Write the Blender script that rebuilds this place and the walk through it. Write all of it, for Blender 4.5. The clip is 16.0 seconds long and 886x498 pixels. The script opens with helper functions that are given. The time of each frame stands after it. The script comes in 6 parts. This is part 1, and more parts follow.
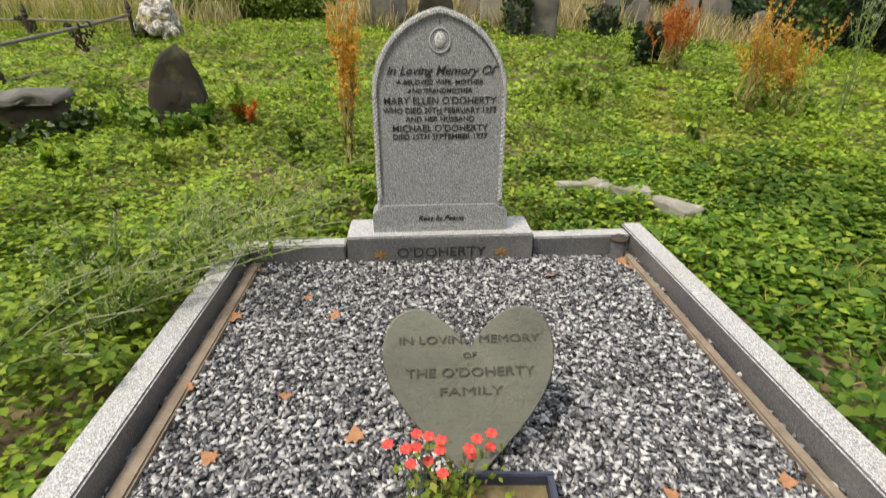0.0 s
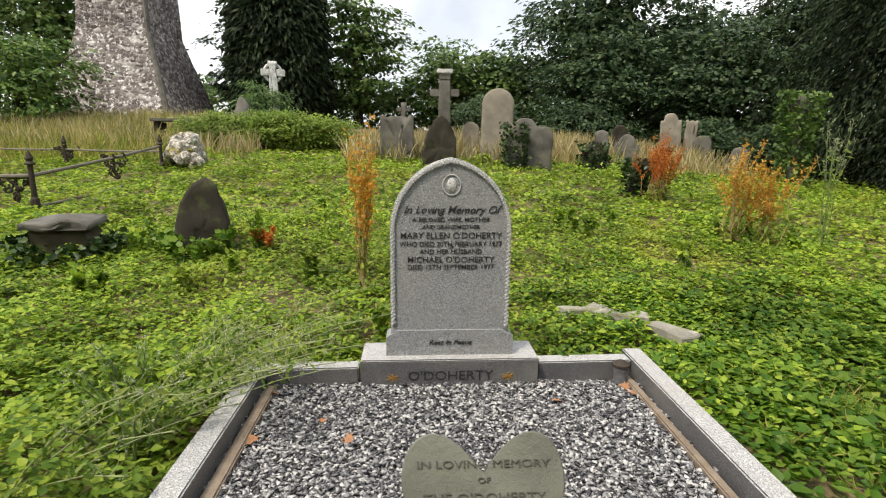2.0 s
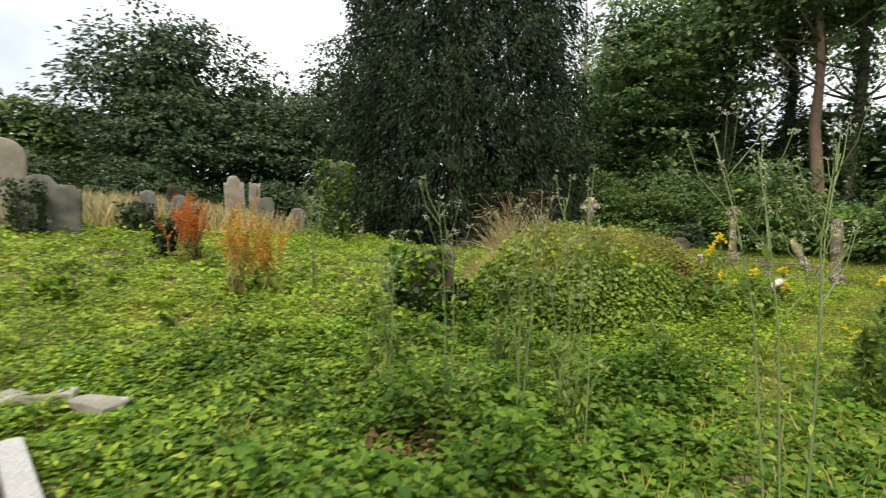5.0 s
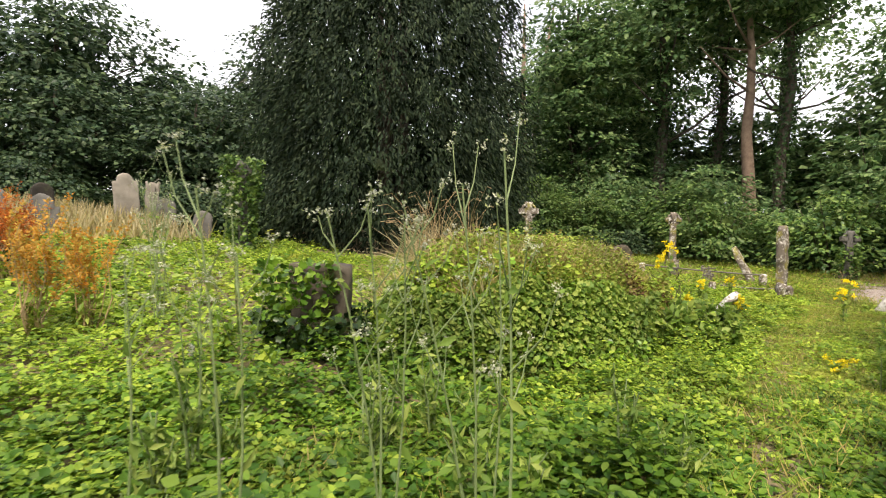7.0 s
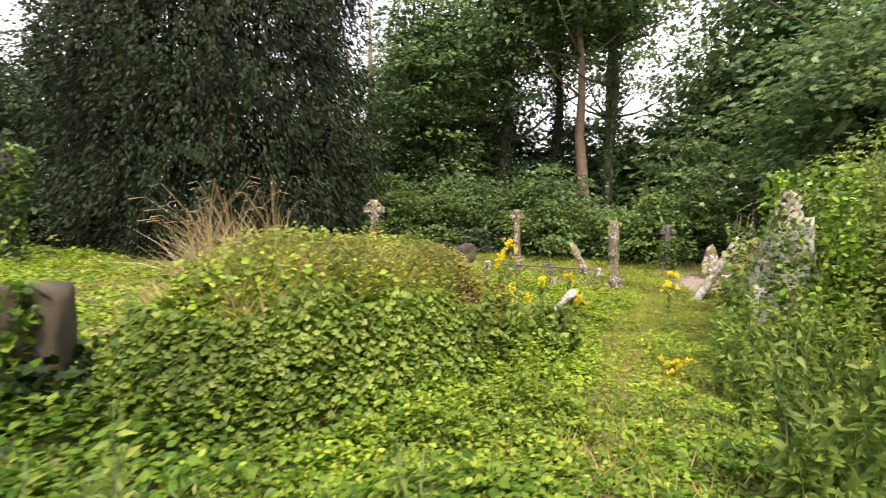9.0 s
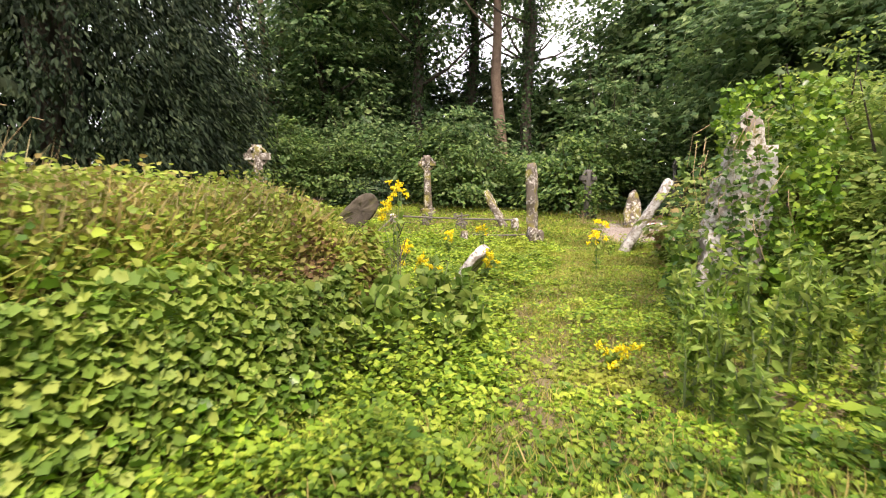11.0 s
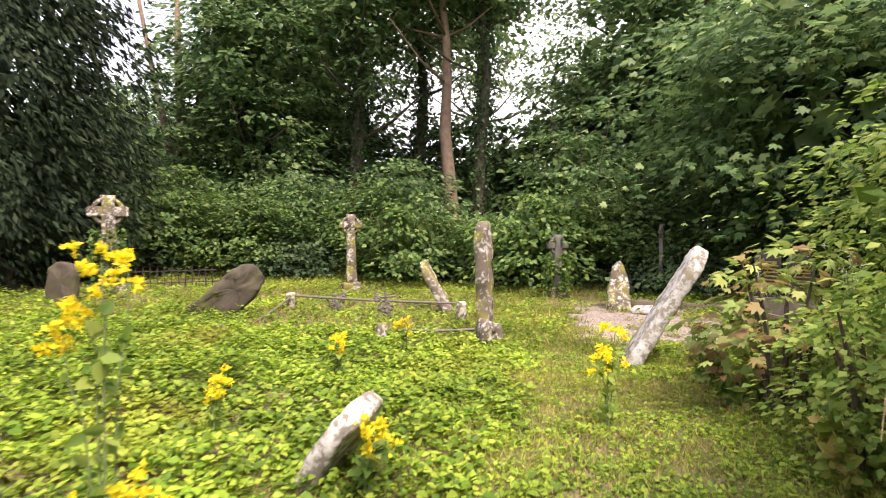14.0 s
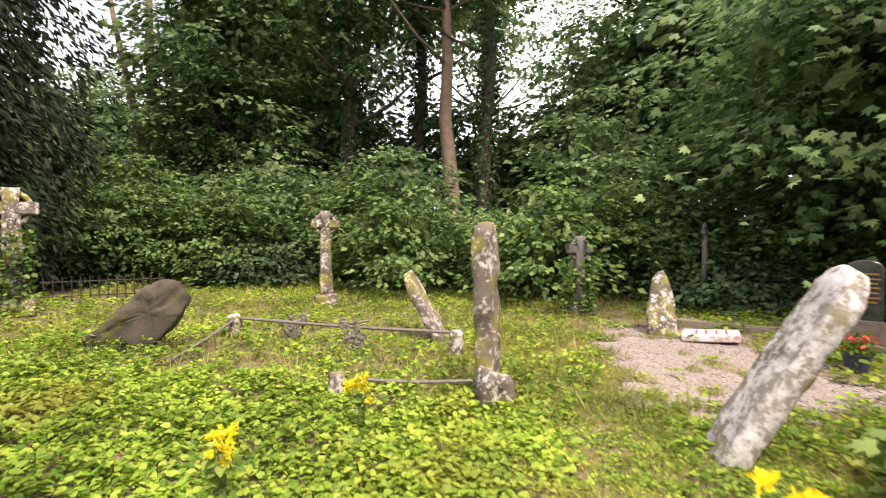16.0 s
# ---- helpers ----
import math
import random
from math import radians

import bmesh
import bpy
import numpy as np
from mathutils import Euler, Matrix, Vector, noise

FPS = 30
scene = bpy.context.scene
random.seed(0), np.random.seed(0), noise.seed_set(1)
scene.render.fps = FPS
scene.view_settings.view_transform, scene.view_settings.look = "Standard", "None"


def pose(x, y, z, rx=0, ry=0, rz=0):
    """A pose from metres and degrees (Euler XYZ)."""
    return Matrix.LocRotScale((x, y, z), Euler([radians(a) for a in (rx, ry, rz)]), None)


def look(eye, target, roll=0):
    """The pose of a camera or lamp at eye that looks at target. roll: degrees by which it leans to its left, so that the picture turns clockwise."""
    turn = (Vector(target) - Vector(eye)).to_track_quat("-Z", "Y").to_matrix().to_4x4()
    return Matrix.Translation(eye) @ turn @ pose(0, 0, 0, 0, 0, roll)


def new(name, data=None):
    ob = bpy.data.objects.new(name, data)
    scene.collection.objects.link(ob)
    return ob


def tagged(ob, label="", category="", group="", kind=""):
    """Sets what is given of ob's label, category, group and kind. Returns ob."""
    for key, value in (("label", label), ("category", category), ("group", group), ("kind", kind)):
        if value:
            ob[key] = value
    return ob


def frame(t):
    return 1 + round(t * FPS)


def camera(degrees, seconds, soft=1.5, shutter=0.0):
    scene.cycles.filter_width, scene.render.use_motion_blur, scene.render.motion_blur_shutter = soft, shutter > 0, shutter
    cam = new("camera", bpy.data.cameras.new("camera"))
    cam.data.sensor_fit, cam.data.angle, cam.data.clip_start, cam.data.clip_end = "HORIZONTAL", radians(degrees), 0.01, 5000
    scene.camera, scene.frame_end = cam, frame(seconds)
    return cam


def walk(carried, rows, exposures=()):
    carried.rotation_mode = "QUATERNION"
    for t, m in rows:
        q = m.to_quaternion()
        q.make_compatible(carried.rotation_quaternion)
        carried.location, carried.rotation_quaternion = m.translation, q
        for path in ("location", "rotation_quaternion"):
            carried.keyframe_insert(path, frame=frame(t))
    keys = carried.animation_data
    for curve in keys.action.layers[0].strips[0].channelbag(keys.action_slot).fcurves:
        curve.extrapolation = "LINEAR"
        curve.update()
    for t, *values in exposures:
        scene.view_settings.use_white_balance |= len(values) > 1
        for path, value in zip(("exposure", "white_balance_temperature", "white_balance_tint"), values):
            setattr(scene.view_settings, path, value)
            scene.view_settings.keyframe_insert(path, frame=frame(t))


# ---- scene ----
cam = camera(80.8, 16.0, 1.1, 0.36)
METRES, EYE, TILT, LEAN, TURN = 13.5, 1.36, -24.5, 0.0, 0.0
ROWS = [
    (0.0, 0.0, 0.0, 0.0, 0.0, 0.0, -0.0),
    (0.5, -0.0014, -0.0045, 0.0028, 0.04, 6.2, -0.24),
    (1.0, -0.0015, -0.008, 0.0033, 0.03, 9.09, -0.32),
    (1.5, -0.0008, -0.0107, 0.0033, 0.03, 11.01, -0.41),
    (2.0, -0.0044, -0.0161, 0.0021, -0.03, 12.86, -0.54),
    (2.5, -0.0126, -0.0255, -0.0017, -0.06, 13.84, -0.55),
    (3.0, -0.0098, -0.0364, -0.0046, -1.36, 14.74, 0.06),
    (3.5, 0.0036, -0.0476, -0.0109, -8.58, 16.84, 3.24),
    (4.0, 0.0251, -0.0535, -0.0175, -19.09, 17.95, 8.01),
    (4.5, 0.0536, -0.0503, -0.0206, -30.11, 16.46, 12.64),
    (5.0, 0.0889, -0.0393, -0.014, -38.48, 14.38, 15.63),
    (7.5, 0.217, 0.033, 0.0145, -47.69, 12.42, 18.2),
    (8.0, 0.2343, 0.0388, 0.0154, -52.77, 10.86, 19.78),
    (8.5, 0.2627, 0.0422, 0.0153, -56.51, 9.48, 20.77),
    (9.0, 0.296, 0.044, 0.0161, -60.37, 8.04, 21.7),
    (9.5, 0.3321, 0.0488, 0.0115, -64.88, 5.76, 22.72),
    (12.0, 0.5356, 0.0917, 0.0172, -69.92, -1.37, 23.64),
    (12.5, 0.5848, 0.1019, 0.0209, -70.48, -0.66, 23.64),
    (13.0, 0.6367, 0.1101, 0.0246, -70.76, 1.52, 23.66),
    (13.5, 0.6875, 0.1105, 0.0222, -71.66, 4.47, 23.63),
    (14.0, 0.7315, 0.1126, 0.0203, -74.34, 4.87, 23.88),
    (14.5, 0.7738, 0.1121, 0.0224, -76.46, 4.11, 24.14),
    (15.0, 0.8177, 0.1205, 0.0249, -76.51, 4.03, 24.15),
    (15.5, 0.8623, 0.1247, 0.0275, -76.35, 3.87, 24.14),
    (16.0, 0.9017, 0.1338, 0.0387, -73.64, 4.68, 23.86),
]
walk(cam, [(t, pose(0, 0, EYE, TILT, LEAN, TURN) @ pose(METRES * x, METRES * y, METRES * z, 90 + pitch, roll, yaw)) for t, x, y, z, yaw, pitch, roll in ROWS],
     [(0.0, 0.47, 6700, 10), (2.0, 0.48, 6700, 10), (4.0, 0.42, 6650, 9), (5.0, 0.54, 6700, 8), (7.5, 1.02, 6750, 18), (9.0, 1.1, 6800, 22), (12.0, 1.3, 6750, 24), (13.0, 1.36, 6700, 25), (16.0, 1.26, 6700, 25)])

# ---- world, sun, exposure ----
SUN_DIR = Vector((-0.36, -0.34, 0.87)).normalized()
world = bpy.data.worlds.new("overcast")
scene.world = world
world.use_nodes = True
wt = world.node_tree
wt.nodes.clear()
w_out = wt.nodes.new("ShaderNodeOutputWorld")
w_bg = wt.nodes.new("ShaderNodeBackground")
w_sky = wt.nodes.new("ShaderNodeTexSky")
w_sky.sky_type = "NISHITA"
w_sky.sun_disc = False
w_sky.sun_elevation = math.asin(SUN_DIR.z)
w_sky.sun_rotation = math.atan2(SUN_DIR.x, SUN_DIR.y)
w_sky.dust_density = 3.0
w_co = wt.nodes.new("ShaderNodeTexCoord")
w_no = wt.nodes.new("ShaderNodeTexNoise")
w_no.inputs["Scale"].default_value = 2.2
w_no.inputs["Detail"].default_value = 6
w_ra = wt.nodes.new("ShaderNodeValToRGB")
w_ra.color_ramp.elements[0].position = 0.35
w_ra.color_ramp.elements[0].color = (4.4, 4.7, 5.2, 1)
w_ra.color_ramp.elements[1].position = 0.65
w_ra.color_ramp.elements[1].color = (9.5, 9.6, 9.7, 1)
w_mx = wt.nodes.new("ShaderNodeMix")
w_mx.data_type = "RGBA"
w_mx.inputs[0].default_value = 0.8
wt.links.new(w_co.outputs["Generated"], w_no.inputs["Vector"])
wt.links.new(w_no.outputs["Fac"], w_ra.inputs["Fac"])
wt.links.new(w_sky.outputs["Color"], w_mx.inputs[6])
wt.links.new(w_ra.outputs["Color"], w_mx.inputs[7])
wt.links.new(w_mx.outputs[2], w_bg.inputs["Color"])
w_bg.inputs["Strength"].default_value = 0.145
wt.links.new(w_bg.outputs["Background"], w_out.inputs["Surface"])

sun_data = bpy.data.lights.new("sun", "SUN")
sun_data.energy = 3.0
sun_data.angle = radians(11)
sun_data.color = (1.0, 0.92, 0.78)
sun = new("sun", sun_data)
sun.matrix_world = look(SUN_DIR * 60, (0, 0, 0))

# ---- materials ----
def shader(name):
    m = bpy.data.materials.new(name)
    m.use_nodes = True
    nt = m.node_tree
    return m, nt, nt.nodes["Principled BSDF"], nt.nodes["Material Output"]


def ramp(nt, fac, stops):
    r = nt.nodes.new("ShaderNodeValToRGB")
    e = r.color_ramp.elements
    while len(e) < len(stops):
        e.new(0.5)
    for el, (p, c) in zip(e, stops):
        el.position, el.color = p, (*c, 1)
    nt.links.new(fac, r.inputs["Fac"])
    return r.outputs["Color"]


def noise_tex(nt, scale, detail=5, rough=0.55, vec=None):
    n = nt.nodes.new("ShaderNodeTexNoise")
    n.inputs["Scale"].default_value, n.inputs["Detail"].default_value, n.inputs["Roughness"].default_value = scale, detail, rough
    if vec is None:
        c = nt.nodes.new("ShaderNodeTexCoord")
        vec = c.outputs["Object"]
    nt.links.new(vec, n.inputs["Vector"])
    return n.outputs["Fac"]


def mix(nt, fac, a, b, kind="MIX"):
    x = nt.nodes.new("ShaderNodeMix")
    x.data_type, x.blend_type = "RGBA", kind
    for sock, v in ((x.inputs[0], fac), (x.inputs[6], a), (x.inputs[7], b)):
        if isinstance(v, (int, float)):
            sock.default_value = v
        elif isinstance(v, tuple):
            sock.default_value = (*v, 1)
        else:
            nt.links.new(v, sock)
    return x.outputs[2]


def bump(nt, bs, height, strength=0.4, dist=0.02):
    b = nt.nodes.new("ShaderNodeBump")
    b.inputs["Strength"].default_value, b.inputs["Distance"].default_value = strength, dist
    nt.links.new(height, b.inputs["Height"])
    nt.links.new(b.outputs["Normal"], bs.inputs["Normal"])


def stone_mat(name, dark, light, lichen=(0.62, 0.6, 0.52), amount=0.5, moss=(0.13, 0.13, 0.04), moss_amount=0.3, rough=0.9):
    """Weathered stone: mottled grain, pale lichen blotches, moss stains."""
    m, nt, bs, _ = shader(name)
    info = nt.nodes.new("ShaderNodeObjectInfo")
    co = nt.nodes.new("ShaderNodeTexCoord")
    off = nt.nodes.new("ShaderNodeVectorMath")
    nt.links.new(co.outputs["Object"], off.inputs[0])
    nt.links.new(info.outputs["Location"], off.inputs[1])
    vec = off.outputs[0]
    big = noise_tex(nt, 2.5, 4, 0.6, vec)
    fine = noise_tex(nt, 38, 6, 0.7, vec)
    base = mix(nt, fine, ramp(nt, big, [(0.3, dark), (0.7, light)]), ramp(nt, big, [(0.3, tuple(c * 0.6 for c in dark)), (0.7, tuple(c * 0.8 for c in light))]))
    blotch = mix(nt, 0.45, noise_tex(nt, 6, 7, 0.65, vec), noise_tex(nt, 21, 6, 0.65, vec))
    a = 0.75 - 0.33 * amount
    lf = ramp(nt, blotch, [(a, (0, 0, 0)), (a + 0.04, (0.55, 0.55, 0.55)), (a + 0.13, (1, 1, 1))])
    mossn = noise_tex(nt, 3.3, 6, 0.6, vec)
    b = 0.8 - 0.42 * moss_amount
    mf = ramp(nt, mossn, [(b - 0.06, (0, 0, 0)), (b + 0.08, (1, 1, 1))])
    col = mix(nt, lf, mix(nt, mf, base, moss), mix(nt, fine, lichen, tuple(c * 0.75 for c in lichen)))
    nt.links.new(col, bs.inputs["Base Color"])
    bs.inputs["Roughness"].default_value = rough
    bump(nt, bs, mix(nt, 0.4, fine, blotch), 0.6, 0.02)
    return m


def granite_mat(name, dark, light, rough=0.4):
    m, nt, bs, _ = shader(name)
    co = nt.nodes.new("ShaderNodeTexCoord").outputs["Object"]
    v = nt.nodes.new("ShaderNodeTexVoronoi")
    v.inputs["Scale"].default_value = 260
    nt.links.new(co, v.inputs["Vector"])
    speck = nt.nodes.new("ShaderNodeSeparateColor")
    nt.links.new(v.outputs["Color"], speck.inputs[0])
    grain = ramp(nt, speck.outputs[0], [(0.0, tuple(c * 0.45 for c in dark)), (0.35, dark), (0.8, light), (1.0, tuple(min(1, c * 1.5) for c in light))])
    stain = noise_tex(nt, 3, 5, 0.6, co)
    col = mix(nt, ramp(nt, stain, [(0.4, (0, 0, 0)), (0.75, (0.35, 0.35, 0.35))]), grain, (0.30, 0.29, 0.25))
    nt.links.new(col, bs.inputs["Base Color"])
    rg = ramp(nt, stain, [(0.3, (rough * 0.7,) * 3), (0.7, (min(1, rough * 1.5),) * 3)])
    nt.links.new(rg, bs.inputs["Roughness"])
    return m


def leaf_mat(name, stops, through_leaf=0.35, rough=0.45, patch=None):
    """Foliage: colour varies leaf by leaf and in patches, and light passes through."""
    m, nt, bs, out = shader(name)
    geo = nt.nodes.new("ShaderNodeNewGeometry")
    n = len(stops)
    col = ramp(nt, geo.outputs["Random Per Island"], [((i + 0.5) / n, c) for i, c in enumerate(stops)])
    if patch:
        pf = ramp(nt, noise_tex(nt, patch[1], 4, 0.6, geo.outputs["Position"]), [(patch[2], (0, 0, 0)), (patch[2] + 0.16, (1, 1, 1))])
        col = mix(nt, pf, col, patch[0])
    tone = ramp(nt, noise_tex(nt, 0.9, 3, 0.6, geo.outputs["Position"]), [(0.3, (0.6, 0.62, 0.65)), (0.5, (0.95, 0.95, 0.95)), (0.7, (1.28, 1.26, 1.15))])
    col = mix(nt, 1.0, col, tone, "MULTIPLY")
    nt.links.new(col, bs.inputs["Base Color"])
    bs.inputs["Roughness"].default_value = rough
    bs.inputs["Specular IOR Level"].default_value = 0.22
    tr = nt.nodes.new("ShaderNodeBsdfTranslucent")
    nt.links.new(col, tr.inputs["Color"])
    ms = nt.nodes.new("ShaderNodeMixShader")
    ms.inputs[0].default_value = through_leaf
    nt.links.new(bs.outputs[0], ms.inputs[1])
    nt.links.new(tr.outputs[0], ms.inputs[2])
    nt.links.new(ms.outputs[0], out.inputs["Surface"])
    return m


def plain_mat(name, a, b, scale=12, rough=0.8, metal=0.0, strength=0.35, dist=0.01):
    m, nt, bs, _ = shader(name)
    f = mix(nt, 0.4, noise_tex(nt, scale, 6, 0.6), noise_tex(nt, scale * 7, 4, 0.6))
    nt.links.new(ramp(nt, f, [(0.3, a), (0.7, b)]), bs.inputs["Base Color"])
    bs.inputs["Roughness"].default_value, bs.inputs["Metallic"].default_value = rough, metal
    bump(nt, bs, f, strength, dist)
    return m


def island_mat(name, stops, rough=0.7):
    m, nt, bs, _ = shader(name)
    geo = nt.nodes.new("ShaderNodeNewGeometry")
    n = len(stops)
    col = ramp(nt, geo.outputs["Random Per Island"], [((i + 0.5) / n, c) for i, c in enumerate(stops)])
    f = noise_tex(nt, 90, 4, 0.6, geo.outputs["Position"])
    nt.links.new(mix(nt, 0.5, col, ramp(nt, f, [(0.3, (0.5, 0.5, 0.5)), (0.7, (1.3, 1.3, 1.3))]), "MULTIPLY"), bs.inputs["Base Color"])
    bs.inputs["Roughness"].default_value = rough
    return m


def rubble_mat(name):
    """Rubble walling: irregular dark stones in pale mortar."""
    m, nt, bs, _ = shader(name)
    co = nt.nodes.new("ShaderNodeTexCoord").outputs["Object"]
    mp = nt.nodes.new("ShaderNodeMapping")
    mp.inputs["Scale"].default_value = (1, 1, 1.7)
    nt.links.new(co, mp.inputs["Vector"])
    warp = mix(nt, 0.12, mp.outputs[0], nt.nodes.new("ShaderNodeTexNoise").outputs["Color"])
    cells = nt.nodes.new("ShaderNodeTexVoronoi")
    cells.feature = "DISTANCE_TO_EDGE"
    cells.inputs["Scale"].default_value = 3.6
    tone = nt.nodes.new("ShaderNodeTexVoronoi")
    tone.inputs["Scale"].default_value = 3.6
    nt.links.new(warp, cells.inputs["Vector"])
    nt.links.new(warp, tone.inputs["Vector"])
    sep = nt.nodes.new("ShaderNodeSeparateColor")
    nt.links.new(tone.outputs["Color"], sep.inputs[0])
    col = ramp(nt, sep.outputs[0], [(0.0, (0.06, 0.048, 0.046)), (0.5, (0.12, 0.10, 0.095)), (0.8, (0.18, 0.155, 0.145)), (1.0, (0.42, 0.40, 0.38))])
    joint = ramp(nt, cells.outputs["Distance"], [(0.02, (1, 1, 1)), (0.06, (0, 0, 0))])
    white = ramp(nt, noise_tex(nt, 5.5, 8, 0.72, co), [(0.53, (0, 0, 0)), (0.6, (1, 1, 1))])
    col = mix(nt, joint, col, (0.22, 0.2, 0.185))
    col = mix(nt, white, col, (0.62, 0.61, 0.6))
    grime = ramp(nt, noise_tex(nt, 0.5, 4, 0.6, co), [(0.35, (0.6, 0.57, 0.56)), (0.65, (1.15, 1.15, 1.15))])
    nt.links.new(mix(nt, 1.0, col, grime, "MULTIPLY"), bs.inputs["Base Color"])
    bs.inputs["Roughness"].default_value = 0.92
    bump(nt, bs, cells.outputs["Distance"], 0.8, 0.08)
    return m


M_EARTH = plain_mat("earth", (0.075, 0.056, 0.026), (0.22, 0.175, 0.085), 3.0, 0.95, 0, 0.8, 0.05)
M_GRANITE = granite_mat("polished_grey_granite", (0.2, 0.207, 0.218), (0.33, 0.34, 0.357), 0.45)
# One granite in two tones: sides darkened as in shade, tops paled by sky.
M_SHADED_GRANITE = granite_mat("shaded_side_granite", (0.085, 0.085, 0.092), (0.13, 0.13, 0.138), 0.35)
M_SKYLIT_GRANITE = granite_mat("skylit_top_granite", (0.30, 0.30, 0.305), (0.42, 0.42, 0.425), 0.75)
M_ROPE = granite_mat("tooled_granite", (0.42, 0.42, 0.43), (0.6, 0.6, 0.6), 0.7)
M_SLATE = stone_mat("green_slate", (0.12, 0.125, 0.1), (0.18, 0.185, 0.15), (0.42, 0.42, 0.37), 0.12, (0.14, 0.13, 0.06), 0.3, 0.75)
M_INK = plain_mat("black_lettering_paint", (0.018, 0.018, 0.02), (0.035, 0.035, 0.036), 40, 0.5)
M_GOLD = plain_mat("worn_gilding", (0.22, 0.10, 0.015), (0.4, 0.22, 0.03), 60, 0.6)
M_CUT = plain_mat("cut_lettering", (0.04, 0.042, 0.034), (0.085, 0.085, 0.068), 60, 0.8)
M_PALE_CUT = plain_mat("pale_carving", (0.36, 0.36, 0.36), (0.46, 0.46, 0.46), 60, 0.8)
M_CONCRETE = plain_mat("stained_concrete", (0.12, 0.088, 0.062), (0.26, 0.21, 0.16), 8, 0.9)
M_CHIPS = island_mat("slate_chippings", [(0.035, 0.035, 0.042), (0.1, 0.1, 0.11), (0.19, 0.19, 0.2), (0.3, 0.3, 0.31), (0.5, 0.495, 0.49)], 0.5)
M_PATH_CHIPS = island_mat("pinkish_gravel", [(0.2, 0.155, 0.12), (0.31, 0.255, 0.215), (0.4, 0.35, 0.31), (0.24, 0.2, 0.165)], 0.85)
M_DARK_STONE = stone_mat("dark_mossy_stone", (0.014, 0.011, 0.007), (0.036, 0.029, 0.017), (0.24, 0.23, 0.17), 0.12, (0.06, 0.07, 0.02), 0.45)
M_GREY_STONE = stone_mat("grey_limestone", (0.075, 0.07, 0.06), (0.165, 0.155, 0.135), (0.4, 0.39, 0.34), 0.38, (0.13, 0.13, 0.05), 0.3)
M_BUFF_STONE = stone_mat("buff_sandstone", (0.2, 0.175, 0.135), (0.3, 0.27, 0.215), (0.55, 0.53, 0.47), 0.25, (0.15, 0.14, 0.06), 0.25)
M_LICHEN_STONE = stone_mat("lichened_limestone", (0.07, 0.055, 0.038), (0.21, 0.17, 0.13), (0.66, 0.62, 0.56), 0.72, (0.2, 0.18, 0.03), 0.62)
M_BROWN_STONE = stone_mat("brown_mossy_stone", (0.045, 0.035, 0.022), (0.1, 0.082, 0.055), (0.32, 0.3, 0.24), 0.3, (0.08, 0.08, 0.02), 0.5)
M_WHITE_LICHEN = stone_mat("white_lichened_limestone", (0.15, 0.13, 0.1), (0.32, 0.28, 0.23), (0.66, 0.64, 0.6), 0.84, (0.2, 0.18, 0.04), 0.45)
M_PALE_SLAB = stone_mat("pale_weathered_slab", (0.2, 0.19, 0.16), (0.36, 0.34, 0.29), (0.55, 0.54, 0.49), 0.6, (0.16, 0.17, 0.05), 0.5)
M_WHITE_STONE = stone_mat("white_limestone", (0.4, 0.4, 0.39), (0.6, 0.6, 0.58), (0.78, 0.78, 0.76), 0.8, (0.2, 0.2, 0.08), 0.1)
M_RUBBLE = rubble_mat("rubble_walling")
M_IRON = plain_mat("rusty_dark_iron", (0.02, 0.018, 0.016), (0.07, 0.048, 0.035), 25, 0.75, 0.3)
M_OLD_IRON = plain_mat("weathered_iron_bar", (0.09, 0.075, 0.055), (0.22, 0.2, 0.17), 20, 0.8, 0.2)
M_BARK = plain_mat("ivy_bark", (0.035, 0.028, 0.02), (0.11, 0.085, 0.06), 5, 0.95, 0, 0.9, 0.05)
M_RED_BARK = plain_mat("reddish_bare_bark", (0.11, 0.07, 0.045), (0.27, 0.19, 0.13), 4, 0.9, 0, 0.7, 0.04)
M_STEM = plain_mat("green_stem", (0.10, 0.15, 0.05), (0.2, 0.25, 0.1), 30, 0.7)
M_PALE_STEM = plain_mat("pale_straggling_stem", (0.17, 0.21, 0.08), (0.31, 0.34, 0.16), 30, 0.7)
M_DRY_STEM = plain_mat("dry_stem", (0.24, 0.16, 0.08), (0.42, 0.3, 0.15), 30, 0.8)
M_DOCK = leaf_mat("rust_seed", [(0.39, 0.077, 0.015), (0.546, 0.143, 0.02), (0.65, 0.242, 0.05), (0.468, 0.22, 0.05)], 0.4, 0.8)
M_DOCK_PALE = leaf_mat("pale_rust_seed", [(0.55, 0.23, 0.032), (0.65, 0.345, 0.056), (0.625, 0.414, 0.096), (0.375, 0.299, 0.048)], 0.4, 0.8)
M_GROUND_LEAF = leaf_mat("ground_leaf", [(0.09, 0.168, 0.018), (0.172, 0.285, 0.026), (0.255, 0.372, 0.036), (0.352, 0.437, 0.054)], 0.4, 0.5, ((0.29, 0.3, 0.045), 0.55, 0.57))
M_GREEN_LEAF = leaf_mat("fresh_green_leaf", [(0.045, 0.114, 0.011), (0.076, 0.166, 0.014), (0.127, 0.229, 0.022), (0.165, 0.254, 0.029)], 0.38, 0.45)
M_IVY = leaf_mat("ivy_leaf", [(0.05, 0.109, 0.013), (0.085, 0.182, 0.019), (0.154, 0.29, 0.026), (0.261, 0.383, 0.043)], 0.28, 0.32)
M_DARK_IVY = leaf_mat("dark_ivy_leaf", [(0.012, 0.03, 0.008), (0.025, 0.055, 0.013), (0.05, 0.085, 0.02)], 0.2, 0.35)
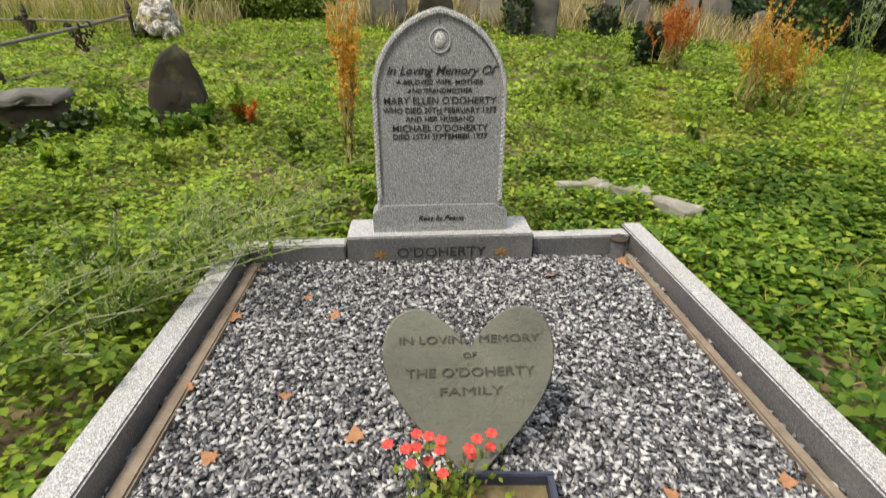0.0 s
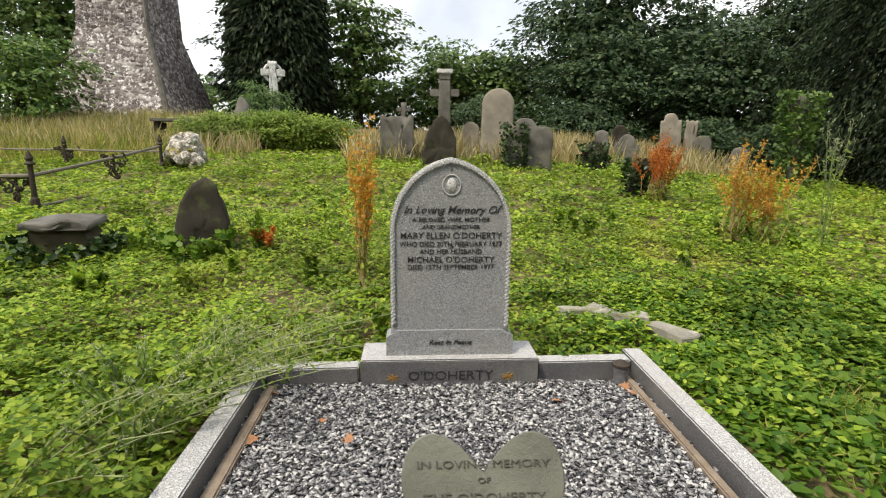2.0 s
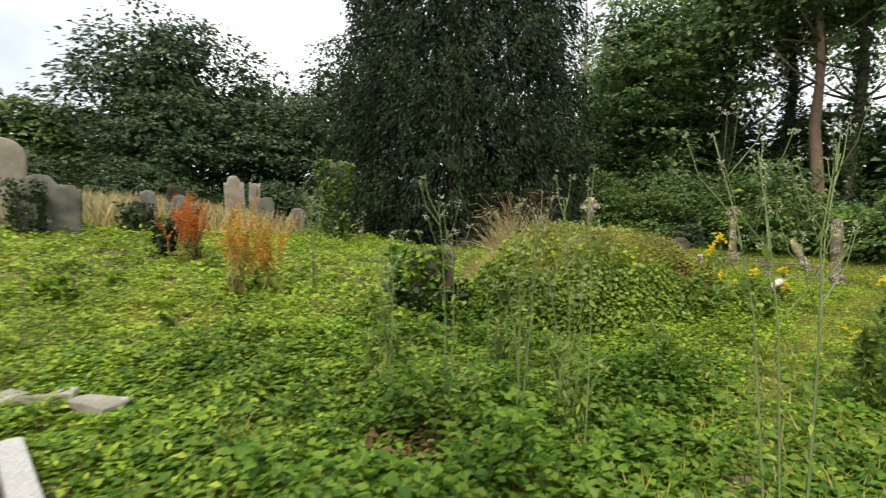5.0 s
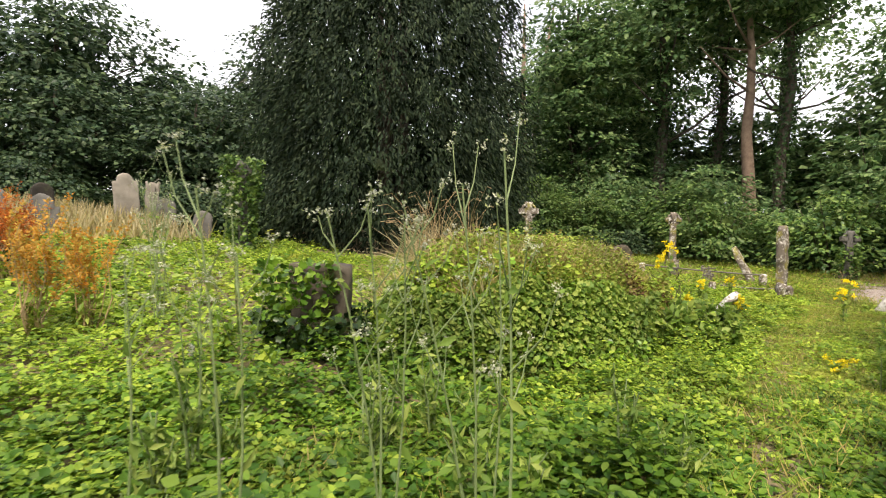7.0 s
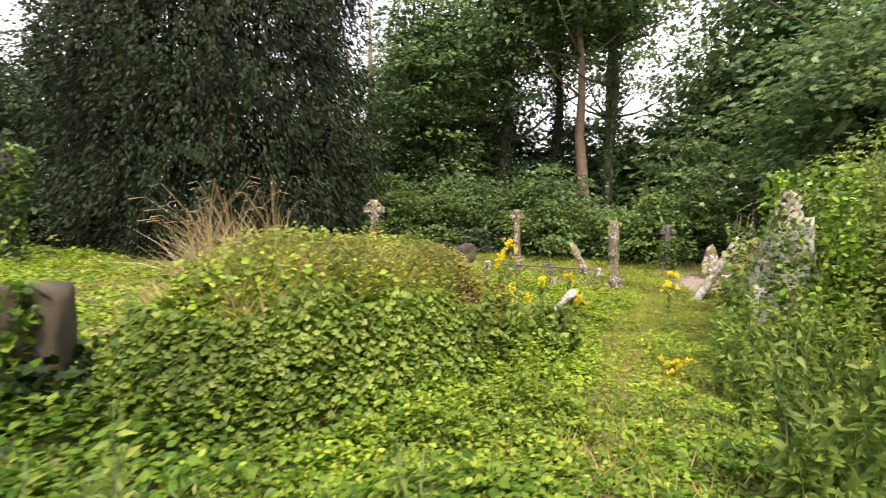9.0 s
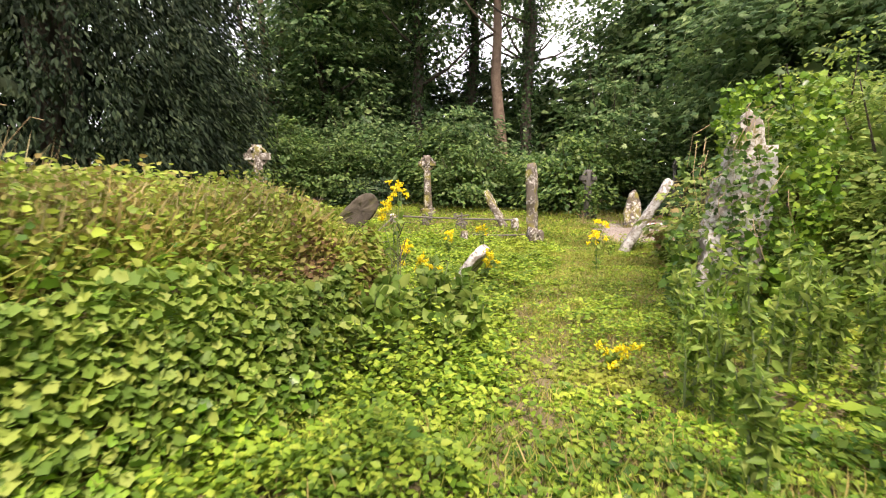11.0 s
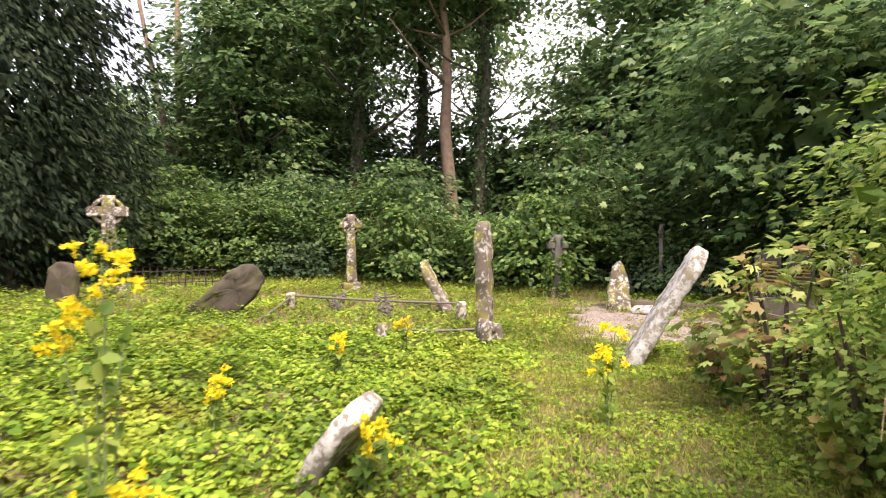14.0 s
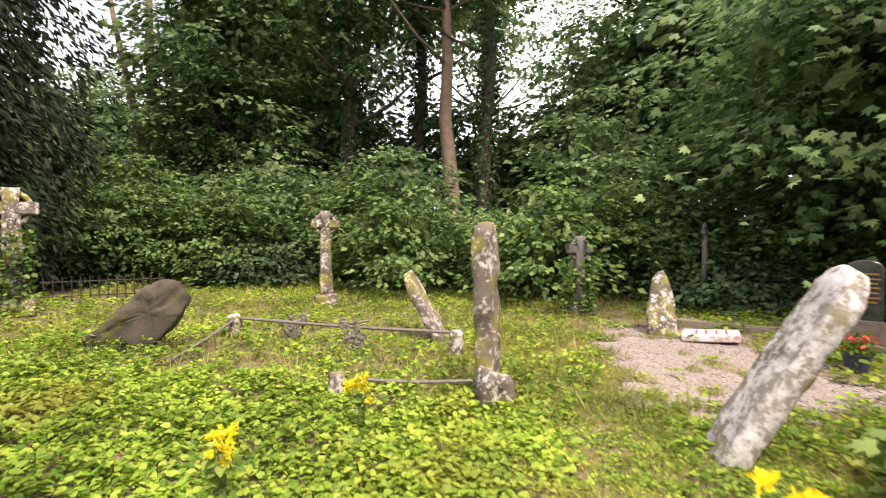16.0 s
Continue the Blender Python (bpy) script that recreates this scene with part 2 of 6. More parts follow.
M_TRUNK_IVY = leaf_mat("climbing_ivy_leaf", [(0.02, 0.048, 0.014), (0.035, 0.075, 0.02), (0.06, 0.11, 0.03)], 0.2, 0.35)
M_BRAMBLE = leaf_mat("sunlit_bramble_leaf", [(0.16, 0.24, 0.03), (0.25, 0.34, 0.045), (0.34, 0.4, 0.07), (0.22, 0.17, 0.05)], 0.4, 0.5)
M_PALE_GREEN = leaf_mat("nettle_leaf", [(0.11, 0.195, 0.032), (0.18, 0.28, 0.05), (0.25, 0.345, 0.068), (0.33, 0.4, 0.09)], 0.48, 0.5)
M_GRASS = leaf_mat("grass_blade", [(0.154, 0.215, 0.032), (0.242, 0.285, 0.049), (0.344, 0.342, 0.073), (0.466, 0.37, 0.131)], 0.4, 0.5)
M_STRAW = leaf_mat("straw_grass", [(0.34, 0.27, 0.12), (0.46, 0.38, 0.2), (0.52, 0.45, 0.27), (0.26, 0.24, 0.09)], 0.35, 0.7)
M_YEW = leaf_mat("yew_needles", [(0.009, 0.02, 0.009), (0.015, 0.03, 0.012), (0.023, 0.041, 0.016), (0.042, 0.06, 0.027)], 0.12, 0.8)
M_WOOD_LEAF = leaf_mat("woodland_leaf", [(0.06, 0.122, 0.042), (0.1, 0.184, 0.064), (0.15, 0.245, 0.088), (0.24, 0.33, 0.125)], 0.45, 0.42)
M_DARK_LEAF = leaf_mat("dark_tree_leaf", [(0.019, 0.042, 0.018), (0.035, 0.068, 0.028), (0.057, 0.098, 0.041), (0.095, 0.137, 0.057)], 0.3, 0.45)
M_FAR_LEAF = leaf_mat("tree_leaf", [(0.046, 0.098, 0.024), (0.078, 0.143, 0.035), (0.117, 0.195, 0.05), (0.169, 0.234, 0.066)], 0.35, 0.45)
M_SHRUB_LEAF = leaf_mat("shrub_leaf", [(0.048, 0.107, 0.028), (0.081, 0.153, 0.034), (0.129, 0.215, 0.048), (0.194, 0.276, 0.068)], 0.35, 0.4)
M_SAPLING = leaf_mat("yellowing_sapling_leaf", [(0.18, 0.26, 0.06), (0.28, 0.36, 0.09), (0.34, 0.36, 0.12), (0.22, 0.14, 0.06)], 0.4, 0.5)
M_DEAD_BRAMBLE = leaf_mat("dead_bramble_leaf", [(0.07, 0.04, 0.018), (0.13, 0.075, 0.03), (0.2, 0.13, 0.055), (0.17, 0.15, 0.04)], 0.2, 0.7)
M_BLACK_GRANITE = granite_mat("polished_black_granite", (0.012, 0.012, 0.013), (0.022, 0.022, 0.024), 0.2)
M_YELLOW = leaf_mat("yellow_petal", [(0.78, 0.6, 0.012), (0.85, 0.7, 0.02), (0.75, 0.66, 0.03)], 0.3, 0.6)
M_RED = leaf_mat("red_petal", [(0.6, 0.03, 0.035), (0.72, 0.06, 0.06), (0.65, 0.12, 0.09)], 0.3, 0.5)
M_WHITE_FLUFF = leaf_mat("seed_fluff", [(0.42, 0.44, 0.3), (0.6, 0.6, 0.5), (0.3, 0.34, 0.14)], 0.4, 0.9)
M_DEAD_LEAF = plain_mat("dead_leaf", (0.2, 0.085, 0.035), (0.42, 0.22, 0.11), 18, 0.8)
M_POT = plain_mat("blue_black_plastic", (0.025, 0.03, 0.055), (0.05, 0.055, 0.085), 20, 0.45)
M_GLASS = plain_mat("smoky_lantern_glass", (0.05, 0.05, 0.055), (0.14, 0.14, 0.15), 30, 0.15)
M_PAINTED = stone_mat("pink_and_white_marble", (0.5, 0.3, 0.27), (0.68, 0.5, 0.46), (0.78, 0.75, 0.73), 0.9, (0.3, 0.1, 0.08), 0.4)

# ---- ground height ----
def ss(a, b, v):
    u = np.clip((v - a) / (b - a), 0, 1)
    return u * u * (3 - 2 * u)


def H(x, y):
    x, y = np.asarray(x, float), np.asarray(y, float)
    rise = np.minimum(0.07 * np.maximum(0, y - 3.2) * (1 - 0.55 * ss(4, 16, x)), 2.2)
    return rise - 0.42 * ss(1.5, 12.5, x) - 0.08 * ss(12, 18, x) + 0.8 * ss(10, 28, y) * ss(0, -14, x)


def hz(x, y):
    return float(H(x, y))


RNG = np.random.default_rng(7)
LAT = np.random.default_rng(3).random((256, 256))


def vnoise(x, y, scale):
    """Smooth value noise, 0 to 1."""
    x, y = np.asarray(x) * scale + 57.3, np.asarray(y) * scale + 91.7
    i, j = np.floor(x).astype(int), np.floor(y).astype(int)
    fx, fy = x - i, y - j
    fx, fy = fx * fx * (3 - 2 * fx), fy * fy * (3 - 2 * fy)
    g = lambda a, b: LAT[a % 256, b % 256]
    return (g(i, j) * (1 - fx) + g(i + 1, j) * fx) * (1 - fy) + (g(i, j + 1) * (1 - fx) + g(i + 1, j + 1) * fx) * fy


# ---- building helpers ----
def link(name, me, material, parent=None, label="", smooth=False, at=None):
    me.materials.append(material)
    if smooth:
        me.shade_smooth()
    ob = new(name, me)
    if parent:
        ob.parent = parent
    if at is not None:
        ob.matrix_basis = at
    if label:
        ob["label"] = label
    if name in ("crown", "foliage", "leaves", "seed_head", "flower_head", "blades", "blooms"):
        ob["kind"] = "stuff"
    return ob


def top_light(ob, top_material):
    """Paints sky light on a cut stone by giving upper faces paler granite."""
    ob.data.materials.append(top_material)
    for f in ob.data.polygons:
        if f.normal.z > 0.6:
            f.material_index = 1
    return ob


def part(name, bm, material, parent=None, label="", smooth=False, at=None):
    me = bpy.data.meshes.new(name)
    bm.to_mesh(me)
    bm.free()
    return link(name, me, material, parent, label, smooth, at)


def arrays(name, V, F):
    """A mesh from arrays of points and of equal-sided faces."""
    V, F = np.asarray(V, np.float32), np.asarray(F, np.int32)
    me = bpy.data.meshes.new(name)
    n, k = F.shape
    me.vertices.add(len(V))
    me.vertices.foreach_set("co", V.ravel())
    me.loops.add(n * k)
    me.loops.foreach_set("vertex_index", F.ravel())
    me.polygons.add(n)
    me.polygons.foreach_set("loop_start", np.arange(0, n * k, k, dtype=np.int32))
    me.update(calc_edges=True)
    return me


def empty(name, at, label, category, group="", kind=""):
    e = new(name)
    e.empty_display_size = 0.1
    e.matrix_basis = at
    return tagged(e, label, category, group, kind)


OVATE = (np.array([(0, 0, 0), (0.34, 0.42, 0.07), (0, 1, -0.06), (-0.34, 0.42, 0.07)]), [(0, 1, 2), (0, 2, 3)])
NARROW = (np.array([(0, 0, 0), (0.17, 0.4, 0.05), (0, 1, -0.12), (-0.17, 0.4, 0.05)]), [(0, 1, 2), (0, 2, 3)])
LOBED = (np.array([(0, 0, 0), (0.42, 0.12, 0.05), (0.3, 0.42, 0.03), (0.46, 0.62, 0.05), (0, 1, -0.08), (-0.46, 0.62, 0.05), (-0.3, 0.42, 0.03), (-0.42, 0.12, 0.05)]),
         [(0, 1, 2), (0, 2, 4), (2, 3, 4), (0, 4, 6), (4, 5, 6), (0, 6, 7)])
TOOTHED = (np.array([(0, 0, 0), (0.33, 0.3, 0.07), (0.26, 0.62, 0.03), (0, 1, -0.1), (-0.26, 0.62, 0.03), (-0.33, 0.3, 0.07)]), [(0, 1, 2), (0, 2, 3), (0, 3, 4), (0, 4, 5)])
SYCAMORE = (np.array([(0, 0, 0), (0.3, -0.06, 0.02), (0.5, 0.3, -0.05), (0.24, 0.34, 0.04), (0.4, 0.74, -0.04), (0.12, 0.6, 0.03), (0, 1, -0.1), (-0.12, 0.6, 0.03), (-0.4, 0.74, -0.04), (-0.24, 0.34, 0.04), (-0.5, 0.3, -0.05), (-0.3, -0.06, 0.02)]),
            [(0, 1, 3), (1, 2, 3), (0, 3, 5), (3, 4, 5), (0, 5, 7), (5, 6, 7), (0, 7, 9), (7, 8, 9), (0, 9, 11), (9, 10, 11)])
NETTLE = (np.array([(0, 0, 0), (0.2, 0.22, 0.05), (0.19, 0.5, 0.03), (0, 1, -0.16), (-0.19, 0.5, 0.03), (-0.2, 0.22, 0.05)]), [(0, 1, 2), (0, 2, 3), (0, 3, 4), (0, 4, 5)])
FINE_BLADE = (np.array([(-0.008, 0, 0), (0.008, 0, 0), (0.006, 0.55, 0.05), (-0.006, 0.55, 0.05), (0, 1, 0.28)]), [(0, 1, 2), (0, 2, 3), (3, 2, 4)])
BLADE = (np.array([(-0.03, 0, 0), (0.03, 0, 0), (0.022, 0.55, 0.04), (-0.022, 0.55, 0.04), (0, 1, 0.2)]), [(0, 1, 2), (0, 2, 3), (3, 2, 4)])


def leaves(name, P, D, N, S, shape):
    """Many leaves as one mesh: places P, directions D of growth, upper sides N, lengths S."""
    P, D, N = np.asarray(P, float), np.asarray(D, float), np.asarray(N, float)
    T, faces = shape
    D = D / (np.linalg.norm(D, axis=1, keepdims=True) + 1e-9)
    X = np.cross(D, N)
    X /= np.linalg.norm(X, axis=1, keepdims=True) + 1e-9
    Z = np.cross(X, D)
    S = np.broadcast_to(S, (len(P),))[:, None, None]
    V = P[:, None] + S * (T[None, :, :1] * X[:, None] + T[None, :, 1:2] * D[:, None] + T[None, :, 2:] * Z[:, None])
    F = (np.array(faces)[None] + len(T) * np.arange(len(P))[:, None, None]).reshape(-1, 3)
    return arrays(name, V.reshape(-1, 3), F)


def rand_dirs(n, up=0.0, rng=RNG):
    d = rng.normal(size=(n, 3))
    d /= np.linalg.norm(d, axis=1, keepdims=True)
    d[:, 2] += up
    return d / np.linalg.norm(d, axis=1, keepdims=True)


def tube(bm, pts, radii, sides=7):
    """A tapered tube along points, closed at its ends."""
    rings, pts = [], [Vector(p) for p in pts]
    for i, p in enumerate(pts):
        d = (pts[min(i + 1, len(pts) - 1)] - pts[max(i - 1, 0)]).normalized()
        u = d.orthogonal().normalized() if i == 0 else (rings_u - d * rings_u.dot(d)).normalized()
        rings_u = u
        w = d.cross(u)
        rings.append([bm.verts.new(p + radii[i] * (math.cos(2 * math.pi * k / sides) * u + math.sin(2 * math.pi * k / sides) * w)) for k in range(sides)])
    for a, b in zip(rings, rings[1:]):
        for k in range(sides):
            bm.faces.new((a[k], a[(k + 1) % sides], b[(k + 1) % sides], b[k]))
    bm.faces.new(rings[0][::-1])
    bm.faces.new(rings[-1])
    return bm


def block(bm, sx, sy, sz, at=None, bevel=0.01):
    """A bevelled block standing on z = 0."""
    r = bmesh.ops.create_cube(bm, size=1)
    bmesh.ops.scale(bm, vec=(sx, sy, sz), verts=r["verts"])
    bmesh.ops.translate(bm, vec=(0, 0, sz / 2), verts=r["verts"])
    if bevel:
        es = list({e for v in r["verts"] for e in v.link_edges})
        r = bmesh.ops.bevel(bm, geom=es, offset=bevel, segments=2, affect="EDGES")
    if at is not None:
        vs = list({v for f in r["faces"] for v in f.verts}) if "faces" in r else r["verts"]
        allv = set(vs)
        stack = list(vs)
        while stack:
            for e in stack.pop().link_edges:
                for v in e.verts:
                    if v not in allv:
                        allv.add(v)
                        stack.append(v)
        bmesh.ops.transform(bm, matrix=at, verts=list(allv))
    return bm


def outline(kind, w, h, n=14):
    """The outline of an upright slab, from its lower right corner round to its lower left."""
    a = w / 2
    if kind == "round":
        top = [(a * math.cos(t), h - a + a * math.sin(t)) for t in np.linspace(0, math.pi, 2 * n)]
    elif kind == "segment":
        top = [(a * math.cos(t), h - 0.28 * w + 0.28 * w * math.sin(t)) for t in np.linspace(0, math.pi, 2 * n)]
    elif kind == "gothic":
        r, c = 0.60 * w, 0.60 * w - a
        e = math.acos(c / r)
        s = h - r * math.sin(e)
        top = [(r * math.cos(t) - c, s + r * math.sin(t)) for t in np.linspace(0, e, n)]
        top += [(-x, z) for x, z in top[-2::-1]]
    elif kind == "ears":
        top = [(a, h), (a * 0.7, h), (a * 0.64, h - 0.07), (a * 0.3, h - 0.02), (-a * 0.3, h - 0.02), (-a * 0.64, h - 0.07), (-a * 0.7, h), (-a, h)]
    elif kind == "shoulder":
        k = 0.42 * w
        top = [(a, h - k), (a * 0.95, h - k + 0.05), (a * 0.72, h - k + 0.05)] + [(a * 0.66 * math.cos(t), h - k * 0.8 + k * 0.8 * math.sin(t)) for t in np.linspace(0.1, math.pi - 0.1, 2 * n)] + [(-a * 0.72, h - k + 0.05), (-a * 0.95, h - k + 0.05), (-a, h - k)]
    elif kind == "pointed":
        top = [(a, h * 0.5), (a * 0.8, h * 0.75), (a * 0.45, h * 0.93), (a * 0.08, h), (-a * 0.35, h * 0.9), (-a * 0.75, h * 0.68), (-a, h * 0.42)]
    else:
        top = [(a, h * 0.72), (a * 0.75, h * 0.86), (a * 0.3, h * 0.84), (a * 0.05, h * 0.97), (-a * 0.4, h), (-a * 0.8, h * 0.85), (-a, h * 0.6)]
    pts = [(a, 0.0)] + top + [(-a, 0.0)]
    fine = []
    for p, q in zip(pts, pts[1:] + pts[:1]):
        k = max(1, int(math.dist(p, q) / 0.09))
        fine += [(p[0] + (q[0] - p[0]) * i / k, p[1] + (q[1] - p[1]) * i / k) for i in range(k)]
    return fine


def slab(pts, thick, rough=0.01, seed=0.0, edge=0.015, rings=5):
    """A slab of a given outline in x and z, its front to -y, with eased edges and an uneven surface."""
    bm = bmesh.new()
    cx, cz = sum(p[0] for p in pts) / len(pts), sum(p[1] for p in pts) / len(pts)
    loops, wmin = [], min(max(p[0] for p in pts), 0.5)
    inset = 1 - edge / max(0.1, wmin)
    plan = [(-thick / 2, k / rings * inset) for k in range(1, rings + 1)] + [(-thick / 2 + edge, 1), (thick / 2 - edge, 1)] + [(thick / 2, k / rings * inset) for k in range(rings, 0, -1)]
    for y, s in plan:
        loops.append([bm.verts.new((cx + (x - cx) * s, y, cz + (z - cz) * s)) for x, z in pts])
    for a, b in zip(loops, loops[1:]):
        for k in range(len(pts)):
            j = (k + 1) % len(pts)
            bm.faces.new((a[k], a[j], b[j], b[k]))
    for lp, y, flip in ((loops[0], -thick / 2, True), (loops[-1], thick / 2, False)):
        c = bm.verts.new((cx, y, cz))
        for k in range(len(pts)):
            j = (k + 1) % len(pts)
            bm.faces.new((lp[j], lp[k], c) if flip else (lp[k], lp[j], c))
    if rough:
        for v in bm.verts:
            q = v.co * 4 + Vector((seed * 7.1, seed * 3.3, seed))
            v.co += rough * (2 * noise.noise_vector(q) + noise.noise_vector(q * 4))
    bmesh.ops.recalc_face_normals(bm, faces=bm.faces)
    return bm


def writing(text, size, material, parent, name="inscription", x=0, z=0, y=0, width=None, shear=0.0, deep=0.0025, label="", bold=0.002):
    """One line of letters on a face that looks to -y."""
    cu = bpy.data.curves.new("line", "FONT")
    cu.body, cu.size, cu.shear, cu.extrude, cu.align_x = text, size, shear, deep, "CENTER"
    cu.offset = bold * size
    cu.resolution_u = 3
    ob = new("line", cu)
    bpy.context.view_layer.update()
    me = bpy.data.meshes.new_from_object(ob.evaluated_get(bpy.context.evaluated_depsgraph_get()))
    bpy.data.objects.remove(ob)
    bpy.data.curves.remove(cu)
    me.name = name
    me.materials.clear()
    xs = [v.co.x for v in me.vertices]
    s = width / (max(xs) - min(xs)) if width else 1
    me.transform(pose(x, y, z, 90) @ Matrix.Diagonal((s, 1, 1, 1)))
    return link(name, me, material, parent, label)

# ---- ground ----
def spread(fine_a, fine_b, step, far):
    mid = np.arange(fine_a, fine_b + 1e-6, step)
    out = np.geomspace(0.6, far, 26)
    return np.concatenate([fine_a - out[::-1], mid, fine_b + out])


gx, gy = spread(-12, 27, 0.3, 500), spread(-5, 24, 0.3, 500)
GX, GY = np.meshgrid(gx, gy, indexing="ij")
GZ = H(GX, GY) + 0.05 * (vnoise(GX, GY, 0.9) - 0.5) + 0.03 * (vnoise(GX, GY, 3.1) - 0.5) - 0.025
near_grave = ss(2.2, 1.3, np.abs(GX)) * ss(4.2, 3.3, GY)
GZ = GZ * (1 - near_grave) + near_grave * -0.06
ni, nj = GX.shape
idx = np.arange(ni * nj).reshape(ni, nj)
ground = link("ground", arrays("ground", np.stack([GX, GY, GZ], -1).reshape(-1, 3), np.stack([idx[:-1, :-1], idx[1:, :-1], idx[1:, 1:], idx[:-1, 1:]], -1).reshape(-1, 4)), M_EARTH, smooth=True)
tagged(ground, "bare brown earth under the churchyard plants", "ground", kind="structure")

# ---- the granite grave ----
def bar(name, a, b, width, height, material, parent, z=0.0, label="", bevel=0.008):
    """A straight kerb from a to b on the plan."""
    d = Vector((b[0] - a[0], b[1] - a[1], 0))
    bm = block(bmesh.new(), d.length, width, height, None, bevel)
    return part(name, bm, material, parent, label, at=pose((a[0] + b[0]) / 2, (a[1] + b[1]) / 2, z, 0, 0, math.degrees(math.atan2(d.y, d.x))))


KH = 0.16
surround = empty("grave_surround", pose(0, 0, -0.05), "grey granite kerb set round a gravelled grave plot", "grave kerb")
# Kerb tops carry painted sky light, their sides painted shade.
top_light(bar("side_kerb", (1.222, 3.16), (1.36, 0.2), 0.125, KH, M_SHADED_GRANITE, surround), M_SKYLIT_GRANITE)
top_light(bar("side_kerb", (-1.215, 2.86), (-1.06, 0.2), 0.125, KH, M_SHADED_GRANITE, surround), M_SKYLIT_GRANITE)
top_light(bar("back_kerb", (0.545, 2.985), (1.158, 3.03), 0.11, KH - 0.008, M_SHADED_GRANITE, surround), M_SKYLIT_GRANITE)
top_light(bar("back_kerb", (-1.148, 2.83), (-0.585, 2.875), 0.11, KH - 0.008, M_SHADED_GRANITE, surround), M_SKYLIT_GRANITE)
bar("edging_strip", (1.12, 2.95), (1.255, 0.2), 0.05, 0.066, M_CONCRETE, surround, label="brown-stained concrete edging strip")
bar("edging_strip", (-1.10, 2.75), (-0.945, 0.2), 0.065, 0.066, M_CONCRETE, surround, label="brown-stained concrete edging strip")

bed = bmesh.new()
bmesh.ops.create_grid(bed, x_segments=40, y_segments=40, size=0.5)
for v in bed.verts:
    y = 0.2 + (v.co.y + 0.5) * 2.75
    xl, xr = -1.0 - 0.055 * y, 1.30 - 0.045 * y
    v.co = (xl + (v.co.x + 0.5) * (xr - xl), y, -0.03 + 0.012 * noise.noise((v.co.x * 9, v.co.y * 9, 0)))
tagged(part("gravel_bed", bed, M_CHIPS, smooth=True), "grey slate gravel filling the grave plot", "gravel", kind="structure")


def chips(name, P, size, material, label, flat=0.45, rng=RNG):
    """Loose stone chips, each a small wonky block."""
    n = len(P)
    T = np.array([(-1, -1, -0.6), (1, -0.8, -0.6), (0.1, 1, -0.6), (-0.8, -0.7, 0.7), (0.9, -0.9, 0.4), (0, 0.7, 0.6)], float) * (0.58, 0.34, 0.24 * flat / 0.45)
    Q = T[None] * (1 + 0.4 * rng.uniform(-1, 1, (n, 6, 1))) * size[:, None, None]
    a, b = rng.uniform(0, 2 * np.pi, n), rng.normal(0, 0.5, n)
    ca, sa, cb, sb = np.cos(a)[:, None], np.sin(a)[:, None], np.cos(b)[:, None], np.sin(b)[:, None]
    x, y, z = Q[..., 0], Q[..., 1] * cb - Q[..., 2] * sb, Q[..., 1] * sb + Q[..., 2] * cb
    V = np.stack([x * ca - y * sa, x * sa + y * ca, z], -1) + P[:, None]
    F = np.array([(0, 2, 1), (3, 4, 5), (0, 1, 4), (0, 4, 3), (1, 2, 5), (1, 5, 4), (2, 0, 3), (2, 3, 5)])
    ob = link(name, arrays(name, V.reshape(-1, 3), (F[None] + 6 * np.arange(n)[:, None, None]).reshape(-1, 3)), material)
    return tagged(ob, label, "gravel", kind="stuff")


n = 33000
cy = 0.85 + 2.05 * RNG.random(n) ** 1.1
cx = -1.0 - 0.055 * cy + RNG.random(n) * (2.3 + 0.01 * cy)
edge_gap = ((cx > -0.90 - 0.055 * cy) & (cx < 1.22 - 0.045 * cy)) | (RNG.random(n) < 0.3)
cx, cy = cx[edge_gap], cy[edge_gap]
cy2 = RNG.uniform(0.22, 0.85, 3500)
cx2 = -0.96 - 0.055 * cy2 + RNG.random(3500) * 2.2
cx, cy = np.concatenate([cx, cx2]), np.concatenate([cy, cy2])
chips("slate_chippings", np.stack([cx, cy, -0.02 + 0.024 * RNG.random(len(cx))], 1), RNG.uniform(0.014, 0.036, len(cx)), M_CHIPS, "angular grey and white slate chippings on the grave")

headstone = empty("headstone", pose(-0.02, 2.985, -0.05, 0, 0, 3.6), "grey granite headstone with pointed arch on a shade-darkened plinth", "headstone")
# Plinth likewise: shade in the colour of its sides, sky light on top.
top_light(part("plinth", block(bmesh.new(), 1.11, 0.30, 0.205, None, 0.007), M_SHADED_GRANITE, headstone), M_SKYLIT_GRANITE)
pf = part("plinth_face", block(bmesh.new(), 1.10, 0.006, 0.185, None, 0.002), M_SHADED_GRANITE, headstone, "polished plinth front in shade-darkened granite", at=pose(0, -0.152, 0.006))
writing("O'DOHERTY", 0.085, M_INK, pf, "lettering", 0, 0.068, -0.004, 0.53)
for sx in (-1, 1):
    writing("*", 0.11, M_GOLD, pf, "gilt_ornament", sx * 0.36, 0.03, -0.004, 0.07)
TW, TH = 0.74, 1.235
tab = slab(outline("gothic", TW, TH, 22), 0.11, 0.0, 0, 0.012)
tablet = part("tablet", tab, M_GRANITE, headstone, at=pose(0, -0.01, 0.20), smooth=False)
